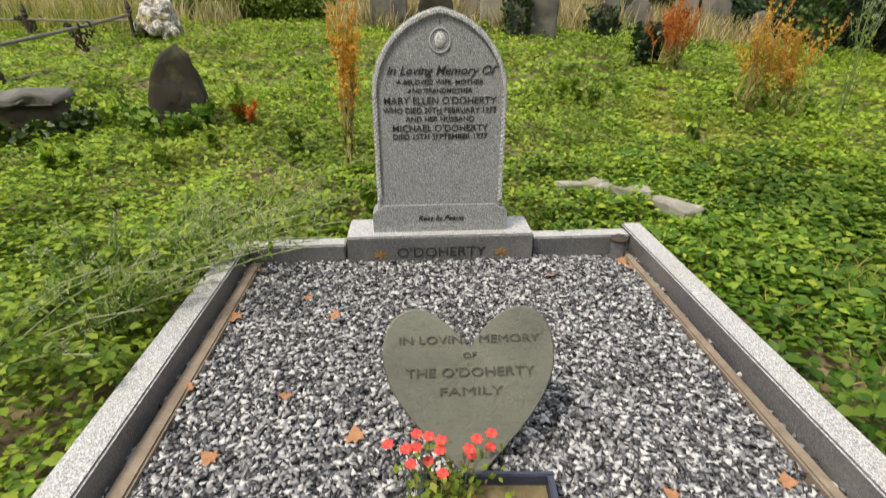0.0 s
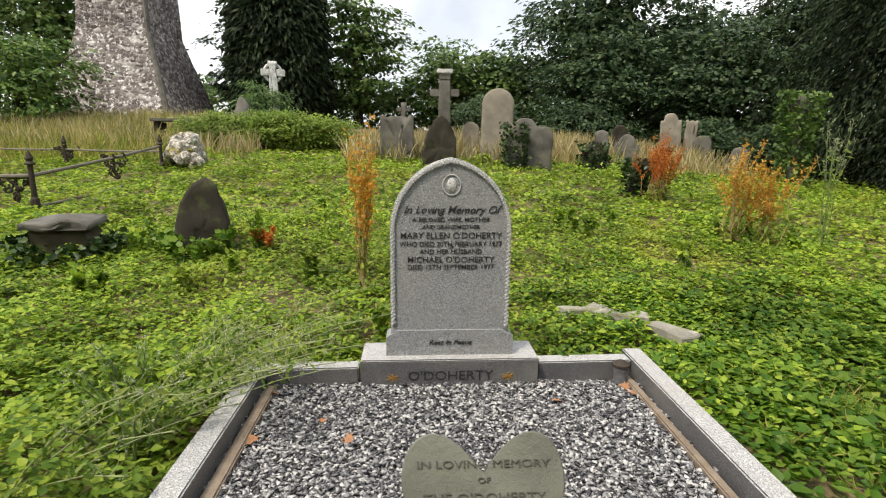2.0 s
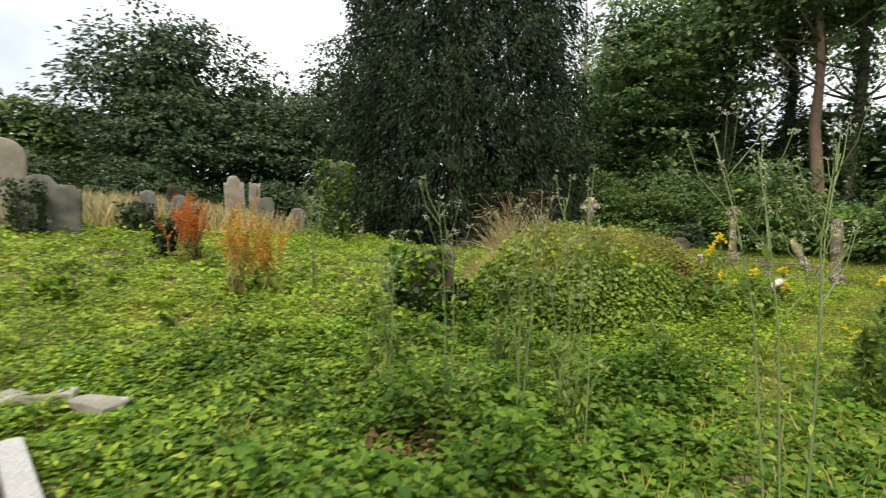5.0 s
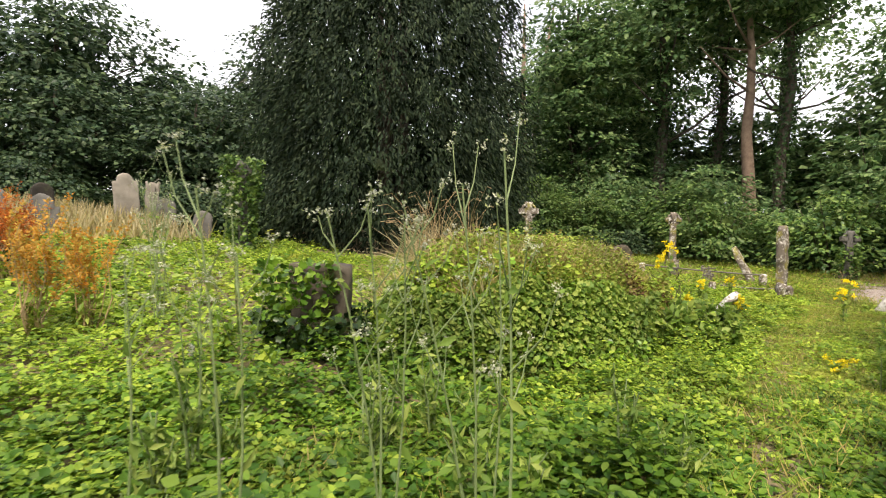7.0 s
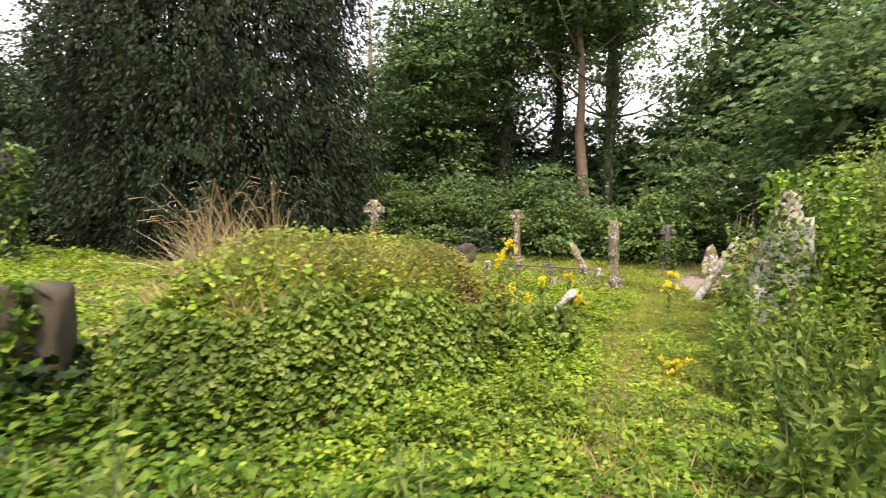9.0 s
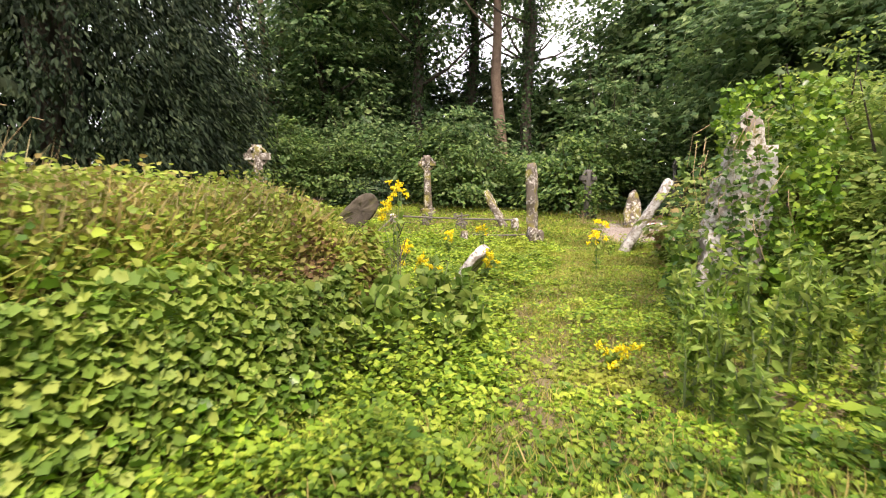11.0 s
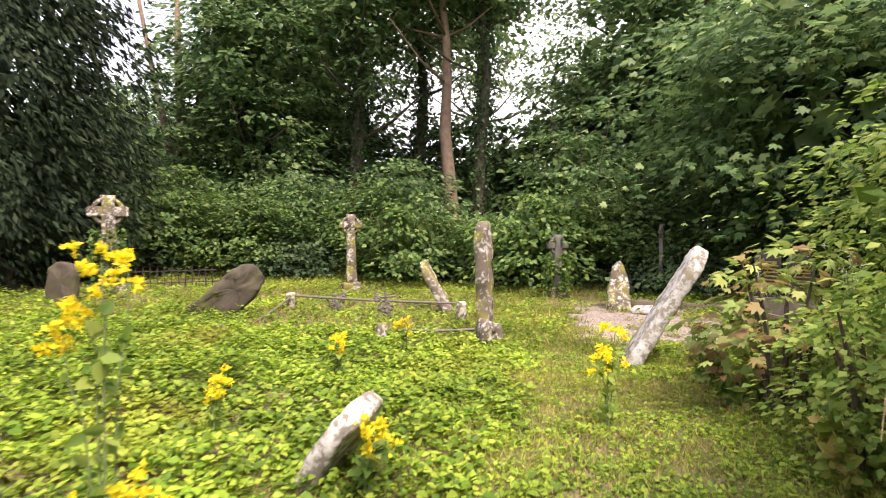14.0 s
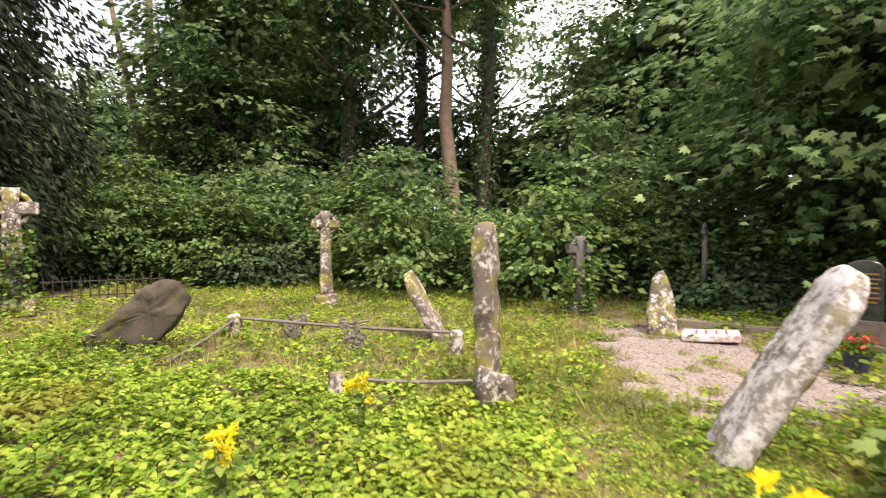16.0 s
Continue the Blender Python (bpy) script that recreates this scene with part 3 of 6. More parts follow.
for sx in (-1, 1):
    bm = bmesh.new()
    prof = [(0.0, 0.0), (0.40, 0.0), (0.40, 0.115), (0.385, 0.13), (0.345, 0.15), (0.335, 0.165), (0.0, 0.165)]
    fr = [bm.verts.new((sx * x, -0.068, z)) for x, z in prof]
    bk = [bm.verts.new((sx * x, 0.068, z)) for x, z in prof]
    bm.faces.new(fr), bm.faces.new(bk[::-1])
    for k in range(len(prof)):
        bm.faces.new((fr[k], fr[(k + 1) % 7], bk[(k + 1) % 7], bk[k]))
    bmesh.ops.recalc_face_normals(bm, faces=bm.faces)
    part("shoulder", bm, M_GRANITE, headstone, at=pose(0, -0.01, 0.205))
border = [p for p in outline("gothic", TW - 0.024, TH - 0.014, 60) if p[1] > 0.17]
rope_bm = bmesh.new()
dense = []
for p, q in zip(border, border[1:]):
    if math.dist(p, q) < 0.2:
        k = max(1, round(math.dist(p, q) / 0.013))
        dense += [((p[0] + (q[0] - p[0]) * i / k, p[1] + (q[1] - p[1]) * i / k), math.atan2(q[1] - p[1], q[0] - p[0])) for i in range(k)]
for (x, z), ang in dense[::2]:
    block(rope_bm, 0.03, 0.014, 0.011, pose(x, -0.062, z, 0, -math.degrees(ang) + 40, 0), 0)
part("rope_border", rope_bm, M_ROPE, tablet, "pale carved rope border")
ring = bmesh.new()
tube(ring, [(0.062 * math.cos(t), 0, 0.07 * math.sin(t)) for t in np.linspace(0, 2 * math.pi, 25)], [0.005] * 25, 6)
medal = part("medallion", ring, M_PALE_CUT, tablet, "round carved relief medallion", at=pose(0, -0.058, 1.075) @ Matrix.Scale(0.86, 4))
face = bmesh.new()
bmesh.ops.create_uvsphere(face, u_segments=14, v_segments=9, radius=1)
bmesh.ops.scale(face, vec=(0.034, 0.012, 0.047), verts=face.verts)
part("relief", face, M_ROPE, medal, smooth=True)
hollow = bmesh.new()
bmesh.ops.create_circle(hollow, cap_ends=True, segments=24, radius=0.058, matrix=pose(0, 0.0, 0, 90))
part("recess", hollow, M_GRANITE, medal, at=pose(0, 0.0005, 0))
bm = block(bmesh.new(), 0.035, 0.002, 0.22, pose(0, -0.056, 0.55), 0)
block(bm, 0.10, 0.002, 0.03, pose(0, -0.056, 0.685), 0)
part("carved_cross", bm, M_GRANITE, tablet)
writing("i", 0.05, M_INK, tablet, "finial_mark", 0, 1.155, -0.056)
LINES = [("In Loving Memory Of", 0.905, 0.59, 0.35, 0.075), ("A BELOVED WIFE, MOTHER", 0.856, 0.47, 0, 0.04), ("AND GRANDMOTHER", 0.811, 0.35, 0, 0.04), ("MARY ELLEN O'DOHERTY", 0.752, 0.615, 0, 0.062),
         ("WHO DIED 20TH FEBRUARY 1977", 0.703, 0.625, 0, 0.05), ("AND HER HUSBAND", 0.658, 0.38, 0, 0.046), ("MICHAEL O'DOHERTY", 0.603, 0.53, 0, 0.06), ("DIED 15TH SEPTEMBER 1977", 0.56, 0.53, 0, 0.048)]
for text, z, wd, sh, size in LINES:
    writing(text, 0.88 * size, M_INK, tablet, "inscription", 0.0, z, -0.0565, wd, sh)
writing("Rest In Peace", 0.046, M_INK, headstone, "inscription", 0.0, 0.275, -0.0795, 0.27, 0.3)

# heart-shaped slate
def heart(w, h, n=64):
    """The outline of a heart with a blunt foot."""
    pts = []
    for k in range(n):
        t = 2 * math.pi * (k + 0.5) / n
        x = 16 * math.copysign(abs(math.sin(t)) ** 2.0, math.sin(t))
        z = 13 * math.cos(t) - 5 * math.cos(2 * t) - 2 * math.cos(3 * t) - math.cos(4 * t)
        pts.append((x / 32 * w * (1 + 0.03 * math.cos(t)), (z + 17) / 29 * h))
    return pts[::-1]


hs = empty("heart_plaque", pose(0.10, 1.225, -0.04, -33, 0, 3), "heart-shaped green-grey slate memorial on the gravel", "memorial plaque")
hplate = part("plate", slab(heart(0.575, 0.575), 0.035, 0.0015, 3, 0.006), M_SLATE, hs)
part("prop", block(bmesh.new(), 0.12, 0.05, 0.24, None, 0.006), M_SLATE, hs, at=pose(0, 0.17, 0.11, 35, 0, 0))
for text, x, z, wd, size in (("IN LOVING MEMORY", 0, 0.455, 0.47, 0.036), ("OF", 0, 0.405, 0.045, 0.026), ("THE O'DOHERTY", 0, 0.345, 0.43, 0.042), ("FAMILY", 0, 0.285, 0.21, 0.038), ("R.I.P.", 0.03, 0.085, 0.13, 0.036)):
    writing(text, size, M_CUT, hplate, "cut_lettering", x, z, -0.0195, wd, bold=0.0)

# small lantern and flower trough
lan = empty("grave_lantern", pose(1.065, 2.89, -0.02), "small dark glass grave lantern in the corner", "lantern")
bm = bmesh.new()
tube(bm, [(0, 0, 0), (0, 0, 0.02), (0, 0, 0.03), (0, 0, 0.10), (0, 0, 0.12)], [0.05, 0.052, 0.042, 0.05, 0.05], 14)
part("jar", bm, M_GLASS, lan, smooth=True)
bm = bmesh.new()
tube(bm, [(0, 0, 0.12), (0, 0, 0.135), (0, 0, 0.15), (0, 0, 0.16)], [0.055, 0.055, 0.03, 0.012], 14)
part("lid", bm, M_IRON, lan, "dark metal lid")

trough = empty("flower_trough", pose(0.13, 1.09, -0.03), "blue-black plastic trough of red flowers before the plaque", "planter")
bm = bmesh.new()
W2, D2, HH = 0.19, 0.065, 0.10
for x0, y0, sx, sy in ((0, -D2, 2 * W2, 0.008), (0, D2, 2 * W2, 0.008), (-W2, 0, 0.008, 2 * D2), (W2, 0, 0.008, 2 * D2)):
    block(bm, sx, sy, HH, pose(x0, y0, 0), 0.002)
part("box", bm, M_POT, trough)
bm = bmesh.new()
for x0, y0, sx, sy in ((0, -D2 - 0.006, 2 * W2 + 0.04, 0.02), (0, D2 + 0.006, 2 * W2 + 0.04, 0.02), (-W2 - 0.006, 0, 0.02, 2 * D2), (W2 + 0.006, 0, 0.02, 2 * D2)):
    block(bm, sx, sy, 0.012, pose(x0, y0, HH), 0.004)
part("rim", bm, M_POT, trough)
part("soil", block(bmesh.new(), 2 * W2 - 0.012, 2 * D2 - 0.012, 0.07, None, 0), M_EARTH, trough, at=pose(0, 0, 0.002))


def bedding(name, at, n_stems, spread_x, height, label):
    """A clump of small red flowers on thin stems."""
    th = empty(name, at, label, "flowers")
    bm, tips, lp, ld = bmesh.new(), [], [], []
    for _ in range(n_stems):
        x, y = random.uniform(-spread_x, spread_x), random.uniform(-0.05, 0.05)
        h = height * random.uniform(0.45, 1)
        q = Vector((x * 1.5 + random.uniform(-0.03, 0.03), y - 0.03, h))
        tube(bm, [(x, y, 0), ((x + q.x) / 2, y, h * 0.6), q], [0.002, 0.0016, 0.0012], 4)
        tips.append(q)
    for _ in range(n_stems * 16):
        x, y, z = random.gauss(0, spread_x * 0.8), random.gauss(0, 0.04), abs(random.gauss(0, height * 0.3))
        lp.append((x, y, z))
    part("stem", bm, M_STEM, th)
    k = len(lp)
    link("leaves", leaves("leaves", lp, rand_dirs(k, 0.3), rand_dirs(k, 1.0), RNG.uniform(0.015, 0.035, k), OVATE), M_BRAMBLE, th)
    for q in tips:
        d = np.array([(math.cos(a), math.sin(a) - 0.3, 0.35) for a in np.linspace(0, 2 * math.pi, 8)[:7]])
        link("flower", leaves("flower", np.repeat([tuple(q)], 7, 0), d, np.tile((0, -0.4, 1.0), (7, 1)), 0.02, (OVATE[0] * (1.6, 1, 1), OVATE[1])), M_RED, th)
    return th


bedding("red_flowers", pose(0.0, 1.09, 0.045), 16, 0.09, 0.27, "small red daisy-like flowers growing in the trough")

MAPLE = [(0, 0), (0.12, 0.2), (0.42, 0.12), (0.34, 0.34), (0.55, 0.5), (0.3, 0.52), (0.22, 0.72), (0.0, 1.0), (-0.22, 0.72), (-0.3, 0.52), (-0.55, 0.5), (-0.34, 0.34), (-0.42, 0.12), (-0.12, 0.2)]


def dead_leaf(x, y, s, rz):
    bm = bmesh.new()
    c = bm.verts.new((0, 0.42 * s, 0.0))
    vs = [bm.verts.new((a * s, b * s, 0.22 * s * (a * a + (b - 0.4) ** 2) + 0.05 * s * random.random())) for a, b in MAPLE]
    for k in range(len(vs)):
        bm.faces.new((vs[k], vs[(k + 1) % len(vs)], c))
    tagged(part("fallen_leaf", bm, M_DEAD_LEAF, at=pose(x, y, 0.006, random.uniform(-14, 14), random.uniform(-14, 14), rz)), "curled brown fallen leaf on the gravel", "leaf", "fallen leaves")


for x, y, s, rz in ((-1.0, 2.12, 0.10, 20), (-0.5, 2.2, 0.075, 100), (-0.62, 1.62, 0.06, 200), (-0.75, 1.27, 0.07, 60), (-0.3, 1.35, 0.08, 10), (-0.37, 1.1, 0.05, 120), (1.08, 2.68, 0.11, 330), (1.1, 2.78, 0.08, 80), (0.62, 2.62, 0.06, 140), (0.72, 1.12, 0.06, 45), (1.06, 1.2, 0.065, 260),
                    (-1.0, 1.62, 0.05, 10), (-0.72, 2.35, 0.05, 300), (-1.06, 2.68, 0.06, 200)):
    dead_leaf(x, y, s, rz)


# ---- weathered memorials ----
SEED = [0.0]


def gravestone(name, x, y, kind, w, h, thick, material, label, lean=0, side=0, turn=0, rough=0.012, sink=0.12, group=""):
    """One upright slab set in the earth. lean: backwards; side: to its right."""
    SEED[0] += 1.7
    bm = slab(outline(kind, w, h + sink), thick, rough, SEED[0], 0.02)
    ob = part(name, bm, material, at=pose(x, y, hz(x, y) - sink, -lean, side, turn), smooth=True)
    return tagged(ob, label, "gravestone", group)


def celtic_cross(x, y, h, material, label, turn=0, side=0, s=1.0, stepped=True, ringed=True):
    """A wheel-headed cross: stepped base, tapered shaft, arms and ring."""
    th = empty("celtic_cross", pose(x, y, hz(x, y) - 0.03, 0, side, turn), label, "cross")
    b = 0
    if stepped:
        part("base", block(bmesh.new(), 0.52 * s, 0.36 * s, 0.30 * s, None, 0.03), material, th)
        b = 0.28 * s
    bm = bmesh.new()
    c = h - 0.30 * s
    prof = [(0.15 * s, b), (0.105 * s, c - 0.1 * s), (0.085 * s, c), (0.12 * s, h)]
    pts = [(p, z) for p, z in prof] + [(-p, z) for p, z in prof[::-1]]
    fine = []
    for p, q in zip(pts, pts[1:] + pts[:1]):
        k = max(1, int(math.dist(p, q) / 0.08))
        fine += [(p[0] + (q[0] - p[0]) * i / k, p[1] + (q[1] - p[1]) * i / k) for i in range(k)]
    SEED[0] += 1.3
    part("shaft", slab(fine, 0.16 * s, 0.008, SEED[0], 0.018), material, th, smooth=True)
    for sx in (-1, 1):
        part("arm", block(bmesh.new(), 0.26 * s, 0.15 * s, 0.19 * s, None, 0.02), material, th, at=pose(sx * 0.2 * s, 0, c - 0.095 * s))
    if ringed:
        bm = bmesh.new()
        tube(bm, [(0.235 * s * math.cos(t), 0, c + 0.235 * s * math.sin(t)) for t in np.linspace(0, 2 * math.pi, 33)], [0.042 * s] * 33, 6)
        part("ring", bm, material, th, smooth=True)
    return th


OLD = "old gravestones"
gravestone("gravestone", -2.95, 5.85, "pointed", 0.60, 0.86, 0.16, M_DARK_STONE, "dark mossy rough-hewn gravestone leaning among low plants", 8, 4, 12, 0.02, group=OLD)
low_tomb = empty("low_tomb", pose(-4.3, 5.6, hz(-4.3, 5.6) - 0.02, 4, -3, 8) @ Matrix.Diagonal((0.68, 0.66, 0.86, 1)), "low weathered block tomb with a tilted mossy slab", "tomb")
part("chest", slab([(0.44, 0), (0.43, 0.2), (0.42, 0.4), (0.2, 0.42), (-0.2, 0.41), (-0.43, 0.4), (-0.44, 0.2), (-0.45, 0)], 0.5, 0.03, 8.2, 0.03), M_BROWN_STONE, low_tomb, smooth=True)
part("cover_slab", slab([(0.54, 0.40), (0.53, 0.46), (0.5, 0.51), (0.2, 0.53), (-0.2, 0.52), (-0.5, 0.5), (-0.54, 0.45), (-0.53, 0.39)], 0.66, 0.03, 9.1, 0.03), M_GREY_STONE, low_tomb, "grey lichened cover slab", smooth=True)
gravestone("gravestone", -1.47, 15.49, "ears", 0.99, 1.36, 0.14, M_GREY_STONE, "grey eared limestone headstone with mossy face", 2, 0, 4, 0.006, group=OLD)
gravestone("gravestone", -0.24, 14.3, "pointed", 0.92, 1.4, 0.16, M_DARK_STONE, "dark blackened gravestone with a rough pointed top", 3, 2, -3, 0.025, group=OLD)
gravestone("gravestone", 1.47, 15.72, "round", 0.94, 2.15, 0.15, M_BUFF_STONE, "tall buff round-topped headstone, slightly tilted", 1, 1, -3, 0.004, group=OLD)
gravestone("gravestone", 0.76, 16.6, "round", 0.52, 1.15, 0.1, M_BUFF_STONE, "small pale round-topped headstone in dry grass", 1, 0, 0, 0.006, group=OLD)
gravestone("gravestone", 2.2, 14.2, "broken", 1.25, 1.36, 0.16, M_GREY_STONE, "broken grey headstone half covered in ivy", 3, 2, -4, 0.02, group=OLD)
gravestone("gravestone", 3.95, 14.0, "broken", 0.6, 0.85, 0.2, M_DARK_STONE, "short dark ivy-grown gravestone stump", 3, 3, 0, 0.03, group=OLD)
gravestone("gravestone", 4.5, 14.9, "segment", 0.36, 1.1, 0.12, M_GREY_STONE, "narrow grey gravestone in dry grass", 4, -6, 0, 0.012, group=OLD)
gravestone("gravestone", 5.2, 15.4, "shoulder", 0.72, 1.0, 0.13, M_GREY_STONE, "shouldered grey headstone, leaning in rough grass", 6, 6, -10, 0.012, group=OLD)
gravestone("gravestone", 8.2, 19.2, "shoulder", 0.72, 1.9, 0.14, M_BUFF_STONE, "tall pale shouldered headstone under dark trees", 3, -2, -8, 0.01, group=OLD)
gravestone("gravestone", 8.95, 19.5, "ears", 0.42, 1.75, 0.14, M_BUFF_STONE, "narrow pale headstone beside a taller one", 3, 3, -8, 0.012, group=OLD)
gravestone("gravestone", 9.3, 19.2, "round", 0.62, 1.25, 0.13, M_GREY_STONE, "grey round-topped headstone below the yew", 3, 2, -15, 0.01, group=OLD)
gravestone("gravestone", 9.9, 17.9, "round", 0.6, 1.0, 0.12, M_GREY_STONE, "small grey round-topped headstone below the yew", 5, 8, -20, 0.01, group=OLD)
gravestone("gravestone", 5.6, 17.0, "round", 0.5, 1.25, 0.12, M_DARK_STONE, "dark round-topped headstone in dry grass", 2, 0, 0, 0.012, group=OLD)
gravestone("gravestone", 3.85, 10.2, "broken", 0.52, 0.72, 0.3, M_DARK_STONE, "short dark gravestone stump wrapped in ivy", 2, 3, 0, 0.03, group=OLD)
squat = slab([(0.29, 0), (0.3, 0.3), (0.3, 0.6), (0.31, 0.84), (0.29, 0.95), (0.15, 0.97), (-0.1, 0.96), (-0.27, 0.98), (-0.3, 0.9), (-0.29, 0.6), (-0.3, 0.3), (-0.3, 0)], 0.42, 0.03, 12.3, 0.03, 8)
tagged(part("gravestone", squat, M_BROWN_STONE, at=pose(5.85, 5.0, hz(5.85, 5.0) - 0.12, 0, 0, -40), smooth=True), "squat square mossy gravestone with ivy round it", "gravestone", OLD)
pil = empty("pillar_cross", pose(-0.08, 16.3, hz(-0.08, 16.3) - 0.05), "tall pale limestone cross with capped shaft", "cross")
part("shaft", slab([(0.2, 0), (0.17, 2.45), (-0.17, 2.45), (-0.2, 0)], 0.26, 0.004, 2, 0.02), M_GREY_STONE, pil)
part("cap", block(bmesh.new(), 0.48, 0.34, 0.13, None, 0.02), M_WHITE_STONE, pil, at=pose(0, 0, 2.62))
part("neck", block(bmesh.new(), 0.36, 0.27, 0.2, None, 0.02), M_GREY_STONE, pil, at=pose(0, 0, 2.44))
for sx in (-1, 1):
    part("arm", block(bmesh.new(), 0.3, 0.2, 0.22, None, 0.02), M_GREY_STONE, pil, at=pose(sx * 0.3, 0, 1.95))
celtic_cross(-1.42, 17.5, 1.75, M_GREY_STONE, "small grey stone cross behind the headstones", s=0.75, stepped=False, ringed=False)
celtic_cross(-6.9, 21.4, 3.0, M_WHITE_STONE, "white ringed stone cross rising out of a bush", turn=20, s=1.4)
celtic_cross(18.5, 10.75, 2.1, M_LICHEN_STONE, "large lichened stone cross with ivied shaft", turn=-38, s=1.1)
celtic_cross(21.5, 6.75, 1.9, M_LICHEN_STONE, "lichened ringed stone cross on a square base", turn=-52, s=0.85)
celtic_cross(22.05, 1.9, 1.5, M_GREY_STONE, "small ivied stone cross before the shrubs", turn=-60, s=0.8)
celtic_cross(24.0, -0.6, 1.75, M_GREY_STONE, "thin overgrown stone cross before the trees", turn=-20, s=0.6)
celtic_cross(9.9, 14.9, 2.6, M_GREY_STONE, "tall ivy-smothered stone cross beside the yew", turn=10, s=0.9)
gravestone("gravestone", 17.15, 7.5, "round", 0.6, 1.2, 0.14, M_BROWN_STONE, "dark lichen-edged gravestone leaning far over", 8, 46, -78, 0.03, group=OLD)
gravestone("gravestone", 19.4, 3.75, "round", 0.5, 1.1, 0.13, M_LICHEN_STONE, "mossy yellowed gravestone leaning over", 28, 0, 4, 0.02, group=OLD)
gravestone("gravestone", 20.7, 0.65, "pointed", 0.5, 1.0, 0.13, M_LICHEN_STONE, "pale leaning gravestone at the gravel's edge", 18, 12, -55, 0.015, group=OLD)
gravestone("gravestone", 16.2, 0.95, "round", 0.6, 1.52, 0.15, M_WHITE_LICHEN, "white lichened round-topped gravestone leaning steeply", 30, 0, 178, 0.012, group=OLD)
gravestone("gravestone", 12.65, 3.05, "round", 0.42, 0.62, 0.13, M_WHITE_LICHEN, "white lichened gravestone lying half over in plants", 36, 0, 175, 0.014, group=OLD)
gravestone("gravestone", 17.45, 10.76, "round", 0.55, 0.75, 0.14, M_BROWN_STONE, "brown mossy round-topped gravestone by the shrubs", 5, 2, -80, 0.02, group=OLD)
gravestone("gravestone", 17.95, 13.17, "round", 0.7, 0.75, 0.16, M_DARK_STONE, "black mossy gravestone under the yew", 5, 2, -70, 0.02, group=OLD)
gravestone("gravestone", 11.75, 0.0, "broken", 0.6, 2.15, 0.18, M_WHITE_LICHEN, "tall leaning white lichened gravestone smothered in ivy", 14, 14, -75, 0.02, group=OLD)

# pillar: a narrow stone seen on edge
gravestone("gravestone", 17.1, 2.72, "segment", 0.4, 1.66, 0.17, M_LICHEN_STONE, "narrow upright lichened stone with mossy patches", 1, -1, -4, 0.02, group=OLD)
tagged(part("foot_stone", slab(outline("broken", 0.3, 0.42), 0.26, 0.02, 4.4, 0.03), M_LICHEN_STONE, at=pose(16.75, 2.62, hz(16.7, 2.6) - 0.08, 0, 0, -60), smooth=True), "square lichened foot stone against the narrow upright stone", "stone")


# ---- iron rails ----
def rail_post(name, x, y, h, top, material, label, s=1.0):
    th = empty(name, pose(x, y, hz(x, y) - 0.05), label, "post", "iron railing")
    bm = bmesh.new()
    z = h + 0.05
    tube(bm, [(0, 0, 0), (0, 0, z * 0.3), (0, 0, z * 0.34), (0, 0, z * 0.8), (0, 0, z)], [0.05 * s, 0.045 * s, 0.03 * s, 0.028 * s, 0.03 * s], 8)
    part("shaft", bm, material, th)
    bm = bmesh.new()
    tube(bm, [(0, 0, z), (0, 0, z + 0.02), (0, 0, z + 0.06), (0, 0, z + 0.10), (0, 0, z + top)], [0.05 * s, 0.055 * s, 0.03 * s, 0.045 * s, 0.01 * s], 8)
    part("finial", bm, material, th)
    return th


def ornament(x, y, z, material, w=0.42, h=0.42, turn=0):
    """A cast iron foliate bracket, hanging in a point below the rail."""
    bm = bmesh.new()
    tube(bm, [(0, 0, 0.03), (0, 0, -h * 0.5), (0, 0, -h - 0.04)], [0.022, 0.02, 0.012], 6)
    tube(bm, [(-w / 2, 0, -0.03), (0, 0, -0.05), (w / 2, 0, -0.03)], [0.018] * 3, 6)
    for k in range(34):
        u, v = random.uniform(-1, 1), random.random()
        half = (1 - v) * w / 2 + 0.03
        a = random.uniform(0, 6.28)
        p = Vector((u * half, 0, -v * h))
        tube(bm, [p + 0.05 * Vector((math.cos(a + i), random.uniform(-0.3, 0.3), math.sin(a + i))) for i in (0, 0.9, 1.8, 2.7)], [0.014, 0.021, 0.021, 0.012], 5)
    th = empty("iron_ornament", pose(x, y, z, 0, 0, turn), "dark cast iron leafy ornament hanging on the rail", "ornament", "iron railing")
    part("foliage", bm, material, th, "cast iron leaves")
    return th


def rail(a, b, r, material, label):
    bm = bmesh.new()
    a, b = Vector(a), Vector(b)
    pts = [a.lerp(b, k / 6) + Vector((0, 0, -0.02 * math.sin(math.pi * k / 6))) for k in range(7)]
    tube(bm, pts, [1.25 * r] * 7, 7)
    return tagged(part("iron_rail", bm, material), label, "rail", "iron railing")


PA, PB, PC = (-6.6, 8.1), (-7.2, 13.1), (-9.9, 13.5)
rail_post("rail_post", *PA, 0.72, 0.22, M_IRON, "rusty iron railing post with finial", 1.4)
rail_post("rail_post", *PB, 0.62, 0.25, M_IRON, "rusty iron railing post with finial", 1.4)
rail_post("rail_post", *PC, 0.5, 0.25, M_IRON, "rusty iron railing post with finial", 1.4)
za, zb, zc = (hz(*p) for p in (PA, PB, PC))
rail((*PA, za + 0.55), (*PB, zb + 0.58), 0.025, M_OLD_IRON, "bent weathered iron rail between posts")
rail((PA[0] - 3.0, PA[1] + 0.2, za + 0.52), (*PA, za + 0.55), 0.025, M_OLD_IRON, "bent weathered iron rail between posts")
